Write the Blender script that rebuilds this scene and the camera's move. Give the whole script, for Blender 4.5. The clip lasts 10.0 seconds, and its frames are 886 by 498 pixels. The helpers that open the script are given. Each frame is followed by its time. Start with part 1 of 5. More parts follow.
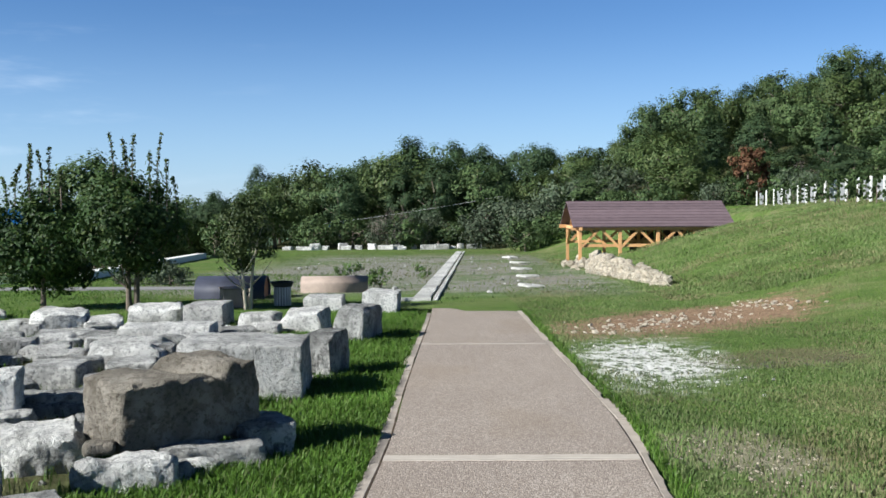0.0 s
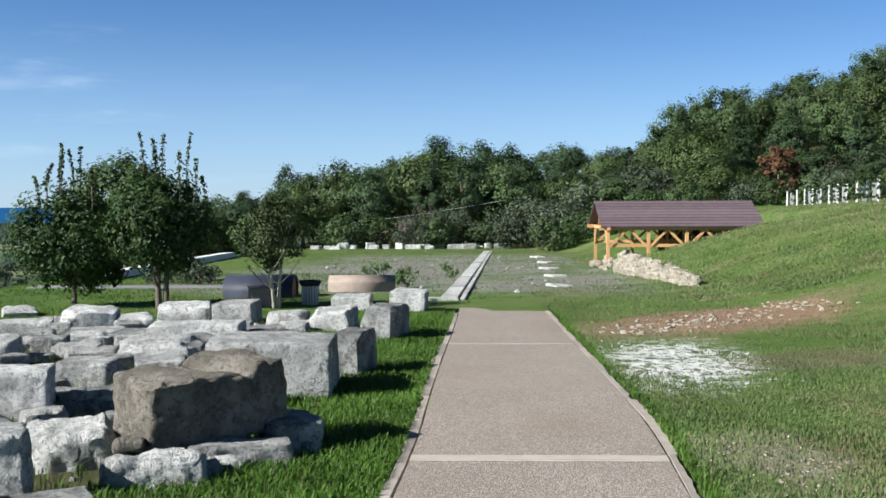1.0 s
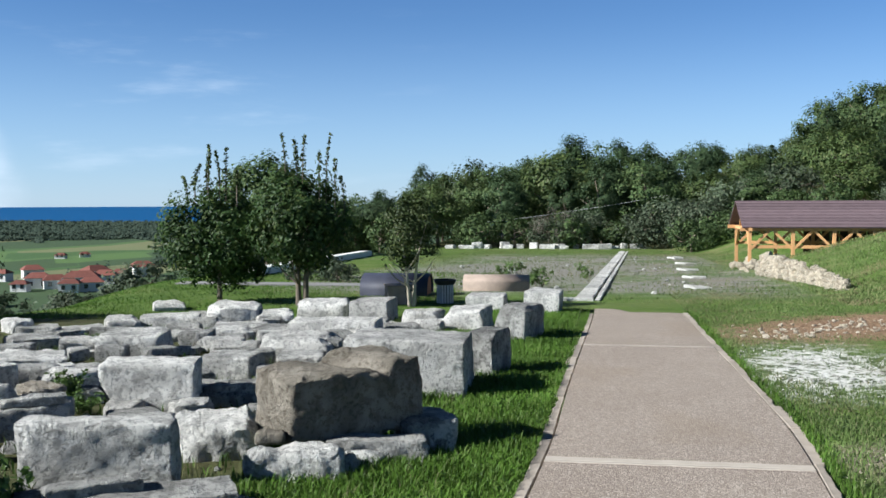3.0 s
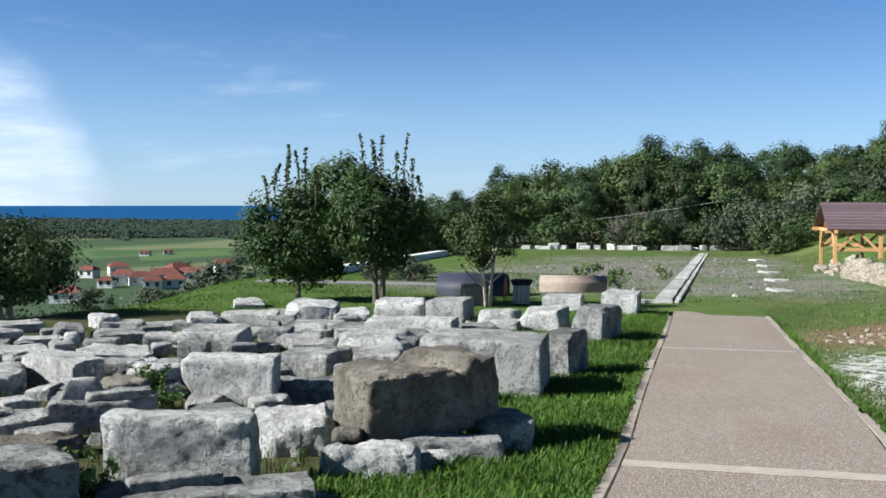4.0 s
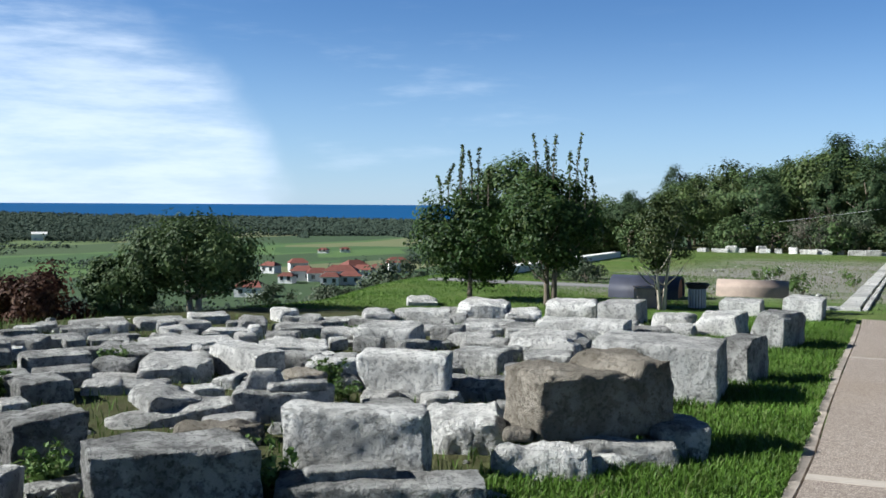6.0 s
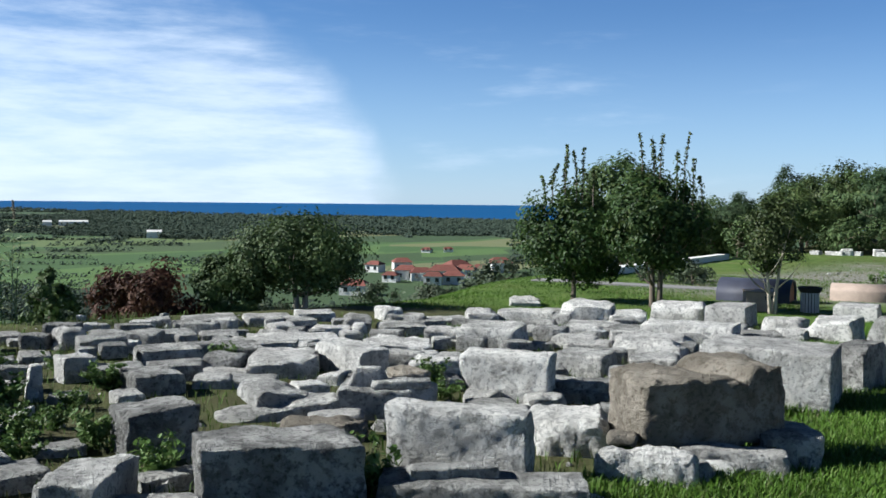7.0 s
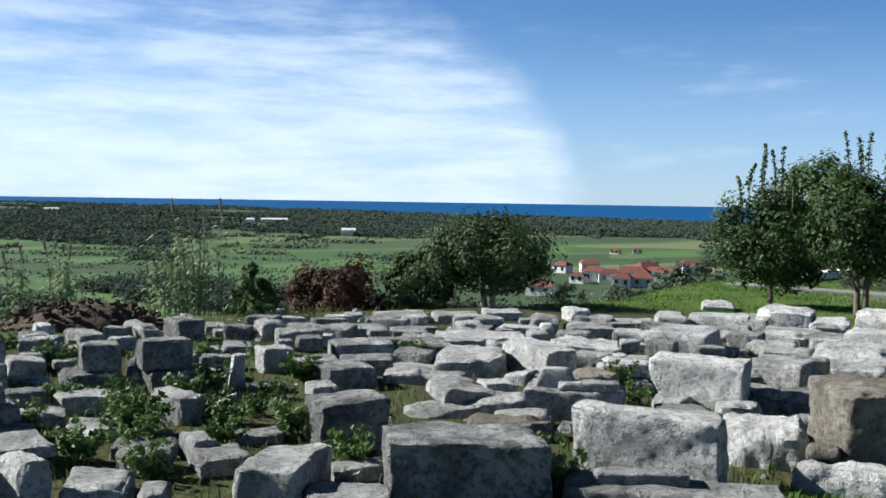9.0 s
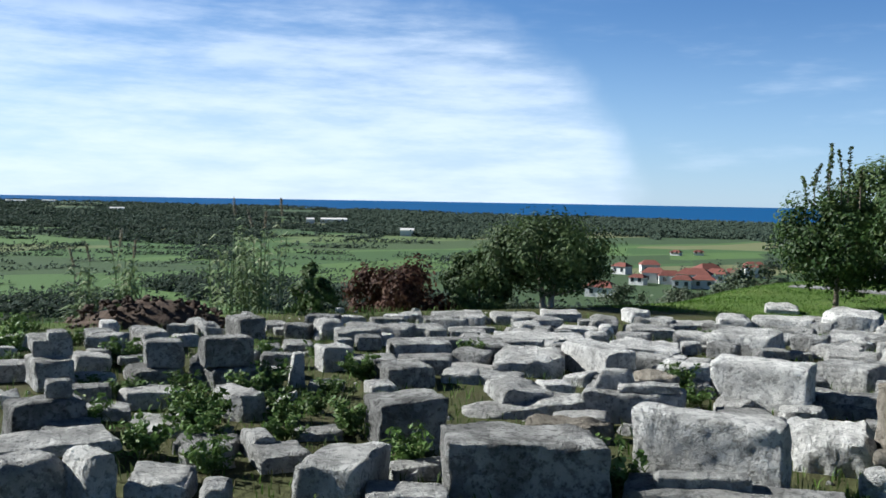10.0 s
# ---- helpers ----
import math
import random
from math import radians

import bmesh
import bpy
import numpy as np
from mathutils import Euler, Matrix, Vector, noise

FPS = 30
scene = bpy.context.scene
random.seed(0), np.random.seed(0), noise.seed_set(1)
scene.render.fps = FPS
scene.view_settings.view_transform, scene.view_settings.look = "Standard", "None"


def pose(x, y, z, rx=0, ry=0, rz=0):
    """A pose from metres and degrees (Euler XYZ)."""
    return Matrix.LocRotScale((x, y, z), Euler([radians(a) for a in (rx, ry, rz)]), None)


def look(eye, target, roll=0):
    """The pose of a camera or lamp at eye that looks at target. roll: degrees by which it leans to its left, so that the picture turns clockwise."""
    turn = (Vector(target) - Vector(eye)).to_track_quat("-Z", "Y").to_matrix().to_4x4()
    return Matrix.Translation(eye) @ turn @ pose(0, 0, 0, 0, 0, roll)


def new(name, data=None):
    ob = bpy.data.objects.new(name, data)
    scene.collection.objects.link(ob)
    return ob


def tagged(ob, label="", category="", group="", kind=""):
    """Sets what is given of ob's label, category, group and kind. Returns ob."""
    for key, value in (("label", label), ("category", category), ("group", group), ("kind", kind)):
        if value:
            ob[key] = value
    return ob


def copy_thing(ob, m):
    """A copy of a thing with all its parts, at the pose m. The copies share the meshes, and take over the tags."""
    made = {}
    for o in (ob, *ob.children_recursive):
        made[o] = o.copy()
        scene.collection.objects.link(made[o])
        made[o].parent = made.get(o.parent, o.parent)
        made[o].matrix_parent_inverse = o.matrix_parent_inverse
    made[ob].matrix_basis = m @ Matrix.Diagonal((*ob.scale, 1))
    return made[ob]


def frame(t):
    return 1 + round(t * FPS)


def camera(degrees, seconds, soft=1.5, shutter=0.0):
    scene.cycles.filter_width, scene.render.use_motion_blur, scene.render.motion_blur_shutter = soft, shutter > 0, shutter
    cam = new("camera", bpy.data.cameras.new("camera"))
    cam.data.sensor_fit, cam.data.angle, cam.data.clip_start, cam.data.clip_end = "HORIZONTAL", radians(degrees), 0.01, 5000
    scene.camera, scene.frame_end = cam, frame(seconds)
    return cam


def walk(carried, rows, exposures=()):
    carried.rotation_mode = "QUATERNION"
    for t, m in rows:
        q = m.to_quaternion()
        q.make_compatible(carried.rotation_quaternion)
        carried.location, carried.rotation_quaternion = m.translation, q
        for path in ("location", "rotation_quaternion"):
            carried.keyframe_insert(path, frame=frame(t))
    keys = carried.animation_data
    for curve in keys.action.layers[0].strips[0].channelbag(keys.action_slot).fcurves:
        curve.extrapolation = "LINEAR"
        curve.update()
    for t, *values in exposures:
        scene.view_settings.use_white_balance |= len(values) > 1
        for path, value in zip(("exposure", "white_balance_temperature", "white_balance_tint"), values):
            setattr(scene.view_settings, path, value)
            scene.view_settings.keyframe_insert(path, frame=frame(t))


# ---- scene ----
EXPO = 1.07
SKY, SUN = 0.05, 5.0
SKY_TINT, CLOUD = (0.68, 0.82, 1.0), (9.2, 9.8, 10.4)
cam = camera(46.91, 10.0, soft=1.6)


def eye_row(t, yaw, pitch, roll, x, y, z):
    a, b = radians(yaw), radians(pitch)
    e = Vector((x, y, 1.62 + z))
    return t, look(e, e + Vector((-math.sin(a) * math.cos(b), math.cos(a) * math.cos(b), math.sin(b))), roll)


walk(cam, [
    eye_row(0.0, 0.0, -2.769, -0.307, 0, 0, 0),
    eye_row(0.5, 0.19, -2.778, -0.265, -0.001, 0.004, 0),
    eye_row(1.0, 1.539, -2.787, -0.225, -0.002, 0.008, -0.001),
    eye_row(1.5, 3.656, -2.788, -0.216, -0.005, 0.012, -0.001),
    eye_row(2.0, 5.528, -2.752, -0.237, -0.008, 0.017, -0.002),
    eye_row(2.5, 7.188, -2.775, -0.230, -0.012, 0.021, -0.002),
    eye_row(4.0, 13.333, -2.774, 0.051, -0.027, 0.036, -0.005),
    eye_row(4.5, 15.569, -2.781, 0.195, -0.033, 0.040, -0.006),
    eye_row(5.0, 17.923, -2.778, 0.289, -0.039, 0.045, -0.007),
    eye_row(5.5, 20.281, -2.784, 0.350, -0.045, 0.049, -0.008),
    eye_row(7.0, 28.694, -2.836, 0.592, -0.062, 0.060, -0.012),
    eye_row(7.5, 31.578, -2.868, 0.701, -0.068, 0.063, -0.013),
    eye_row(8.0, 34.366, -2.896, 0.708, -0.073, 0.066, -0.015),
    eye_row(8.5, 36.713, -2.927, 0.816, -0.077, 0.068, -0.016),
    eye_row(9.0, 39.193, -2.957, 0.893, -0.081, 0.069, -0.017),
    eye_row(9.5, 41.723, -2.986, 0.984, -0.084, 0.069, -0.019),
    eye_row(10.0, 42.471, -2.991, 0.991, -0.087, 0.069, -0.020)],
    exposures=[(0.0, EXPO, 5750, 8), (10.0, EXPO, 5750, 8)])

# ---- light: a high clear sun from the sea side, blue sky with thin cirrus ----
SUN_YAW, SUN_UP = 115.0, 30.5


class Tree_of_nodes:
    """Short hand for building node trees."""

    def __init__(self, tree):
        self.tree = tree
        tree.nodes.clear()

    def node(self, kind, sets=(), **links):
        n = self.tree.nodes.new(kind)
        for key, value in dict(sets).items():
            setattr(n, key, value)
        for key, value in links.items():
            self.put(n, key.replace("_", " "), value)
        return n

    def put(self, n, key, value):
        sock = n.inputs[int(key)] if key.strip().isdigit() else n.inputs[key]
        if isinstance(value, bpy.types.NodeSocket):
            self.tree.links.new(value, sock)
        else:
            sock.default_value = value

    def math(self, op, a, b=0.0, c=0.0, clamp=False):
        n = self.tree.nodes.new("ShaderNodeMath")
        n.operation, n.use_clamp = op, clamp
        for i, v in enumerate((a, b, c)):
            self.put(n, str(i), v)
        return n.outputs[0]

    def ramp(self, fac, a, b):
        """0 at a, 1 at b, smooth; a may be the larger."""
        n = self.tree.nodes.new("ShaderNodeMapRange")
        n.interpolation_type = "SMOOTHSTEP"
        self.put(n, "Value", fac)
        lo, hi, p, q = (a, b, 0.0, 1.0) if a < b else (b, a, 1.0, 0.0)
        for key, v in zip(("From Min", "From Max", "To Min", "To Max"), (lo, hi, p, q)):
            self.put(n, key, v)
        return n.outputs[0]

    def mix(self, fac, a, b, kind="MIX"):
        n = self.tree.nodes.new("ShaderNodeMix")
        n.data_type, n.blend_type = "RGBA", kind
        for i, v in ((0, fac), (6, a), (7, b)):
            if not isinstance(v, bpy.types.NodeSocket) and i:
                v = (*v, 1.0)[:4]
            self.put(n, str(i), v)
        return n.outputs[2]

    def noise(self, co, scale, detail=4.0, rough=0.55):
        n = self.node("ShaderNodeTexNoise", Vector=co, Scale=scale, Detail=detail, Roughness=rough)
        return n.outputs["Fac"]

    def scaled(self, co, sx, sy, sz, turn=0.0):
        n = self.node("ShaderNodeMapping", Vector=co)
        n.inputs["Scale"].default_value = (sx, sy, sz)
        n.inputs["Rotation"].default_value = (0, 0, turn)
        return n.outputs[0]


world = bpy.data.worlds.new("sky")
scene.world = world
world.use_nodes = True
w = Tree_of_nodes(world.node_tree)
sky = w.node("ShaderNodeTexSky", dict(sky_type="NISHITA", sun_disc=False, sun_elevation=radians(SUN_UP), sun_rotation=radians(-SUN_YAW),
                                      altitude=900, air_density=1.0, dust_density=0.0, ozone_density=3.0))
way = w.node("ShaderNodeTexCoord").outputs["Generated"]
xyz = w.node("ShaderNodeSeparateXYZ", Vector=way)
az = w.math("MULTIPLY", w.math("ARCTAN2", w.math("MULTIPLY", xyz.outputs[0], -1.0), xyz.outputs[1]), 57.29578)
el = w.math("MULTIPLY", w.math("ARCSINE", xyz.outputs[2]), 57.29578)
flat = w.node("ShaderNodeCombineXYZ", X=az, Y=el).outputs[0]
da = w.math("SUBTRACT", 45.0, az)
da = w.math("MAXIMUM", da, w.math("MULTIPLY", da, -0.12))
de = w.math("ADD", el, 3.0)
dist = w.math("SQRT", w.math("ADD", w.math("MULTIPLY", da, da), w.math("MULTIPLY", de, de)))
wob = w.noise(w.scaled(flat, 1.0, 1.0, 1.0), 0.35, 5.0)
dist = w.math("ADD", dist, w.math("MULTIPLY", w.math("SUBTRACT", wob, 0.5), 1.8))
bank = w.ramp(dist, 14.6, 12.0)
streak = w.noise(w.scaled(flat, 0.11, 0.62, 1.0, radians(-20)), 1.0, 7.0, 0.62)
streak = w.ramp(streak, 0.30, 0.68)
low = w.ramp(el, 13.0, 1.0)
veil = w.math("MULTIPLY", bank, w.math("ADD", w.math("MULTIPLY", streak, 0.6), w.math("MULTIPLY", low, 0.42)), clamp=True)
wisp = w.ramp(w.noise(w.scaled(flat, 0.09, 0.45, 1.0, radians(12)), 1.0, 5.0, 0.6), 0.52, 0.8)
wisp = w.math("MULTIPLY", wisp, w.math("MULTIPLY", w.ramp(el, 13.0, 6.0), w.ramp(az, 4.0, 22.0)))
veil = w.math("MAXIMUM", veil, w.math("MULTIPLY", wisp, 0.35))
tint = w.mix(1.0, sky.outputs[0], SKY_TINT, "MULTIPLY")
haze = w.math("MULTIPLY", w.ramp(el, 11.0, -1.0), 0.42)
tint = w.mix(haze, tint, (6.3, 8.0, 10.2))
clouded = w.mix(w.math("MULTIPLY", veil, 0.85), tint, CLOUD)
deep = w.math("SUBTRACT", 1.0, w.math("MULTIPLY", w.ramp(el, 10.0, 46.0), 0.8))
back = w.node("ShaderNodeBackground", Color=clouded, Strength=w.math("MULTIPLY", deep, SKY))
w.node("ShaderNodeOutputWorld", Surface=back.outputs[0])

sun = new("sun", bpy.data.lights.new("sun", "SUN"))
sun.data.energy, sun.data.angle, sun.data.color = SUN, radians(0.55), (1.0, 0.93, 0.82)
a, b = radians(SUN_YAW), radians(SUN_UP)
sun.matrix_world = look((0, 0, 60), (60 * math.sin(a) * math.cos(b), -60 * math.cos(a) * math.cos(b), 60 - 60 * math.sin(b)))


# ---- materials ----
def material(name, build, rough=0.9, spec=0.3):
    """build(n, co) gives colour, and bump height or None; optional third: roughness."""
    m = bpy.data.materials.new(name)
    m.use_nodes = True
    n = Tree_of_nodes(m.node_tree)
    co = n.node("ShaderNodeTexCoord").outputs["Object"]
    got = build(n, co)
    colour, height, strength, depth = (*got, None, 0.5, 0.02)[:4] if len(got) == 1 else (*got, 0.6, 0.03)[:4]
    bs = n.node("ShaderNodeBsdfPrincipled", Roughness=rough)
    bs.inputs["Specular IOR Level"].default_value = spec
    n.put(bs, "Base Color", colour if isinstance(colour, bpy.types.NodeSocket) else (*colour, 1))
    if height is not None:
        bump = n.node("ShaderNodeBump", Height=height, Strength=strength, Distance=depth)
        n.put(bs, "Normal", bump.outputs[0])
    n.node("ShaderNodeOutputMaterial", Surface=bs.outputs[0])
    return m


def rnd(n):
    return n.node("ShaderNodeObjectInfo").outputs["Random"]


def geo_rnd(n):
    return n.node("ShaderNodeNewGeometry").outputs["Random Per Island"]


def stone_material(name, light, dark, stain, amount=0.5):
    """Weathered limestone: pale ground, grey crust in patches, dark lichen specks, pits."""
    def build(n, co):
        big = n.noise(co, 2.6, 5)
        grain = n.noise(co, 24, 6, 0.7)
        fine = n.noise(co, 85, 4, 0.7)
        c = n.mix(n.ramp(big, 0.36, 0.62), dark, light)
        crust = n.ramp(n.noise(co, 6.5, 8, 0.72), 0.5, 0.58)
        c = n.mix(n.math("MULTIPLY", crust, amount), c, stain)
        c = n.mix(n.math("MULTIPLY", n.ramp(grain, 0.5, 0.36), 0.65), c, stain)
        c = n.mix(n.math("MULTIPLY", n.ramp(fine, 0.58, 0.7), 0.35), c, light)
        v = n.math("ADD", 0.7, n.math("MULTIPLY", rnd(n), 0.45))
        c = n.mix(1.0, c, n.node("ShaderNodeCombineColor", Red=v, Green=v, Blue=v).outputs[0], "MULTIPLY")
        pits = n.ramp(n.noise(co, 42, 3, 0.6), 0.3, 0.5)
        h = n.math("ADD", n.math("MULTIPLY", grain, 0.9), n.math("ADD", n.math("MULTIPLY", fine, 0.35), n.math("MULTIPLY", pits, 0.12)))
        return c, h, 1.0, 0.085
    return material(name, build, 0.94, 0.15)


M = {}
M["grey"] = stone_material("grey limestone", (0.72, 0.71, 0.665), (0.36, 0.355, 0.332), (0.1, 0.1, 0.095), 0.5)
M["white"] = stone_material("pale limestone", (0.86, 0.845, 0.795), (0.56, 0.55, 0.515), (0.17, 0.168, 0.158), 0.45)
# darker limestone for blocks with shaded fronts: the shade is in the colour
M["dark"] = stone_material("weathered limestone, shade in its colour", (0.62, 0.612, 0.575), (0.24, 0.237, 0.222), (0.045, 0.045, 0.042), 0.52)
M["brown"] = stone_material("brown conglomerate", (0.45, 0.405, 0.335), (0.25, 0.224, 0.18), (0.12, 0.1, 0.075), 0.45)
M["rubble"] = stone_material("cream rubble stone", (0.76, 0.69, 0.56), (0.6, 0.52, 0.4), (0.45, 0.37, 0.25), 0.3)
M["marble"] = stone_material("white paving slab", (0.72, 0.71, 0.67), (0.56, 0.55, 0.51), (0.34, 0.33, 0.29), 0.3)


def leaf_material(name, a, b, c, gloss=0.45, straw=0.0):
    m = bpy.data.materials.new(name)
    m.use_nodes = True
    n = Tree_of_nodes(m.node_tree)
    r = geo_rnd(n)
    co = n.node("ShaderNodeTexCoord").outputs["Object"]
    col = n.mix(n.ramp(r, 0.1, 0.6), a, b)
    col = n.mix(n.ramp(r, 0.7, 1.0), col, c)
    if straw:
        sp = n.math("MULTIPLY", n.ramp(n.noise(co, 0.45, 5, 0.65), 0.46, 0.62), n.ramp(geo_rnd(n), 0.1, 0.5))
        col = n.mix(n.math("MULTIPLY", sp, straw), col, (0.26, 0.22, 0.12))
    patch = n.ramp(n.noise(co, 0.7, 3), 0.35, 0.7)
    v = n.math("ADD", 0.62, n.math("MULTIPLY", patch, 0.34))
    v = n.math("MULTIPLY", v, n.math("ADD", 0.8, n.math("MULTIPLY", rnd(n), 0.45)))
    col = n.mix(1.0, col, n.node("ShaderNodeCombineColor", Red=v, Green=v, Blue=v).outputs[0], "MULTIPLY")
    bs = n.node("ShaderNodeBsdfPrincipled", Roughness=gloss)
    bs.inputs["Specular IOR Level"].default_value = 0.16
    n.put(bs, "Base Color", col)
    tr = n.node("ShaderNodeBsdfTranslucent", Color=col)
    mx = n.node("ShaderNodeMixShader", Fac=0.22)
    n.put(mx, "1", bs.outputs[0])
    n.put(mx, "2", tr.outputs[0])
    n.node("ShaderNodeOutputMaterial", Surface=mx.outputs[0])
    return m


M["laurel"] = leaf_material("glossy laurel leaves", (0.03, 0.06, 0.018), (0.045, 0.085, 0.022), (0.08, 0.11, 0.03), 0.5)
M["pine"] = leaf_material("dark pine foliage", (0.046, 0.08, 0.036), (0.064, 0.108, 0.046), (0.1, 0.138, 0.058), 0.7)
M["oak"] = leaf_material("broadleaf foliage", (0.056, 0.095, 0.035), (0.082, 0.128, 0.044), (0.122, 0.16, 0.06), 0.6)
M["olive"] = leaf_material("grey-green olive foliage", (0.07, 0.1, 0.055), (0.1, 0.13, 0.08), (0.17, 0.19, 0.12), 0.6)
M["young"] = leaf_material("light green young foliage", (0.055, 0.088, 0.028), (0.082, 0.118, 0.036), (0.125, 0.15, 0.055), 0.5)
M["rust"] = leaf_material("rusty dead foliage", (0.1, 0.05, 0.028), (0.14, 0.068, 0.036), (0.17, 0.11, 0.06), 0.8)
M["maroon"] = leaf_material("dark maroon foliage", (0.05, 0.025, 0.018), (0.085, 0.04, 0.025), (0.12, 0.07, 0.04), 0.7)
M["bare"] = leaf_material("bare grey twigs", (0.13, 0.11, 0.09), (0.18, 0.155, 0.13), (0.22, 0.2, 0.17), 0.9)
M["weed"] = leaf_material("weed leaves", (0.09, 0.16, 0.04), (0.14, 0.23, 0.06), (0.24, 0.3, 0.12), 0.5)
# bluish grey leaf tones stand in for the haze over the plain
M["far"] = leaf_material("grey-green foliage of the plain, haze in its colour", (0.05, 0.078, 0.058), (0.066, 0.096, 0.07), (0.09, 0.12, 0.085), 0.95)
M["grass"] = leaf_material("grass blades", (0.07, 0.14, 0.018), (0.1, 0.19, 0.026), (0.16, 0.22, 0.06), 0.5)
M["dry"] = leaf_material("sparse dry grass blades", (0.12, 0.185, 0.055), (0.165, 0.23, 0.075), (0.26, 0.27, 0.13), 0.7, 0.75)
M["reed"] = leaf_material("pale reed leaves", (0.16, 0.22, 0.1), (0.24, 0.31, 0.16), (0.4, 0.43, 0.28), 0.5)
M["plume"] = leaf_material("grey-brown reed plumes", (0.3, 0.27, 0.2), (0.38, 0.34, 0.26), (0.45, 0.41, 0.32), 0.9)
M["flower"] = leaf_material("yellow petals", (0.7, 0.5, 0.03), (0.75, 0.55, 0.04), (0.8, 0.62, 0.06), 0.6)
M["petal"] = leaf_material("white petals", (0.8, 0.78, 0.74), (0.8, 0.8, 0.78), (0.85, 0.82, 0.8), 0.6)


def plain(name, colour, vary=0.25, scale=8.0, rough=0.8, depth=0.01, stretch=(1, 1, 1), spec=0.3):
    def build(n, co):
        co = n.scaled(co, *stretch)
        f = n.noise(co, scale, 6, 0.6)
        v = n.math("ADD", 1.0 - vary, n.math("MULTIPLY", n.math("ADD", f, n.math("MULTIPLY", n.math("SUBTRACT", rnd(n), 0.5), 0.5)), 2 * vary))
        c = n.mix(1.0, colour, n.node("ShaderNodeCombineColor", Red=v, Green=v, Blue=v).outputs[0], "MULTIPLY")
        return c, n.noise(co, scale * 4, 4), 0.6, depth
    return material(name, build, rough, spec)


M["bark"] = plain("grey-brown bark", (0.16, 0.13, 0.1), 0.5, 14, 0.95, 0.02, (1, 1, 0.25))
M["pale_bark"] = plain("pale bark", (0.42, 0.37, 0.29), 0.4, 14, 0.9, 0.01, (1, 1, 0.25))
M["timber"] = plain("orange-stained timber", (0.56, 0.315, 0.14), 0.3, 6, 0.6, 0.004, (3, 3, 0.6))
M["roof"] = plain("purple-brown roof sheet", (0.13, 0.094, 0.103), 0.3, 3, 0.8, 0.006)
M["gable"] = plain("red-brown gable board", (0.38, 0.14, 0.06), 0.3, 5, 0.7, 0.004)
M["tan"] = plain("tan weathered board", (0.27, 0.215, 0.175), 0.5, 4, 0.75, 0.004)
M["dark_board"] = plain("dark brown boards", (0.09, 0.06, 0.045), 0.3, 5, 0.8, 0.004)
# cover seen from its shaded side; that shade is painted as dark blue-grey
M["shaded_cover"] = plain("dark cover sheet, shade in its colour", (0.036, 0.04, 0.062), 0.4, 5, 0.6, 0.004)
M["metal"] = plain("grey galvanised metal", (0.42, 0.42, 0.42), 0.2, 9, 0.45, 0.002)
M["black"] = plain("black plastic", (0.03, 0.03, 0.032), 0.3, 9, 0.5, 0.002)
M["whitewash"] = plain("white painted masonry", (0.68, 0.67, 0.64), 0.15, 5, 0.85, 0.004)
M["tile"] = plain("terracotta roof tiles", (0.15, 0.055, 0.042), 0.5, 0.8, 0.85, 0.03)
M["glass"] = plain("dark window glass", (0.03, 0.035, 0.04), 0.2, 3, 0.15, 0.001, spec=0.6)
M["earth"] = plain("brown earth clods", (0.075, 0.05, 0.034), 0.6, 7, 0.95, 0.05)
M["pipe"] = plain("grey road surface", (0.2, 0.195, 0.19), 0.25, 2, 0.9, 0.01)
M["cable"] = plain("grey cable", (0.35, 0.35, 0.35), 0.1, 5, 0.6, 0.001)


def concrete(n, co):
    big = n.noise(co, 0.9, 5)
    pebble = n.node("ShaderNodeTexVoronoi", Vector=co, Scale=80.0)
    c = n.mix(n.ramp(big, 0.3, 0.72), (0.34, 0.29, 0.24), (0.47, 0.41, 0.345))
    c = n.mix(n.ramp(pebble.outputs["Distance"], 0.28, 0.5), c, (0.22, 0.18, 0.147))
    tone = n.node("ShaderNodeSeparateColor", Color=pebble.outputs["Color"]).outputs[0]
    c = n.mix(n.math("MULTIPLY", n.ramp(tone, 0.72, 0.95), 0.42), c, (0.58, 0.51, 0.43))
    c = n.mix(n.math("MULTIPLY", n.ramp(tone, 0.25, 0.05), 0.4), c, (0.16, 0.125, 0.1))
    stain = n.ramp(n.noise(n.scaled(co, 1, 0.6, 1), 0.55, 5), 0.5, 0.62)
    c = n.mix(n.math("MULTIPLY", stain, 0.3), c, (0.24, 0.185, 0.13))
    return c, n.math("SUBTRACT", 1.0, pebble.outputs["Distance"]), 0.6, 0.006


M["path"] = material("exposed-aggregate concrete", concrete, 0.85, 0.25)
M["joint"] = plain("smooth pale concrete", (0.4, 0.355, 0.3), 0.3, 6, 0.85, 0.004)
M["kerb"] = plain("worn concrete edging", (0.32, 0.277, 0.23), 0.45, 5, 0.9, 0.012)


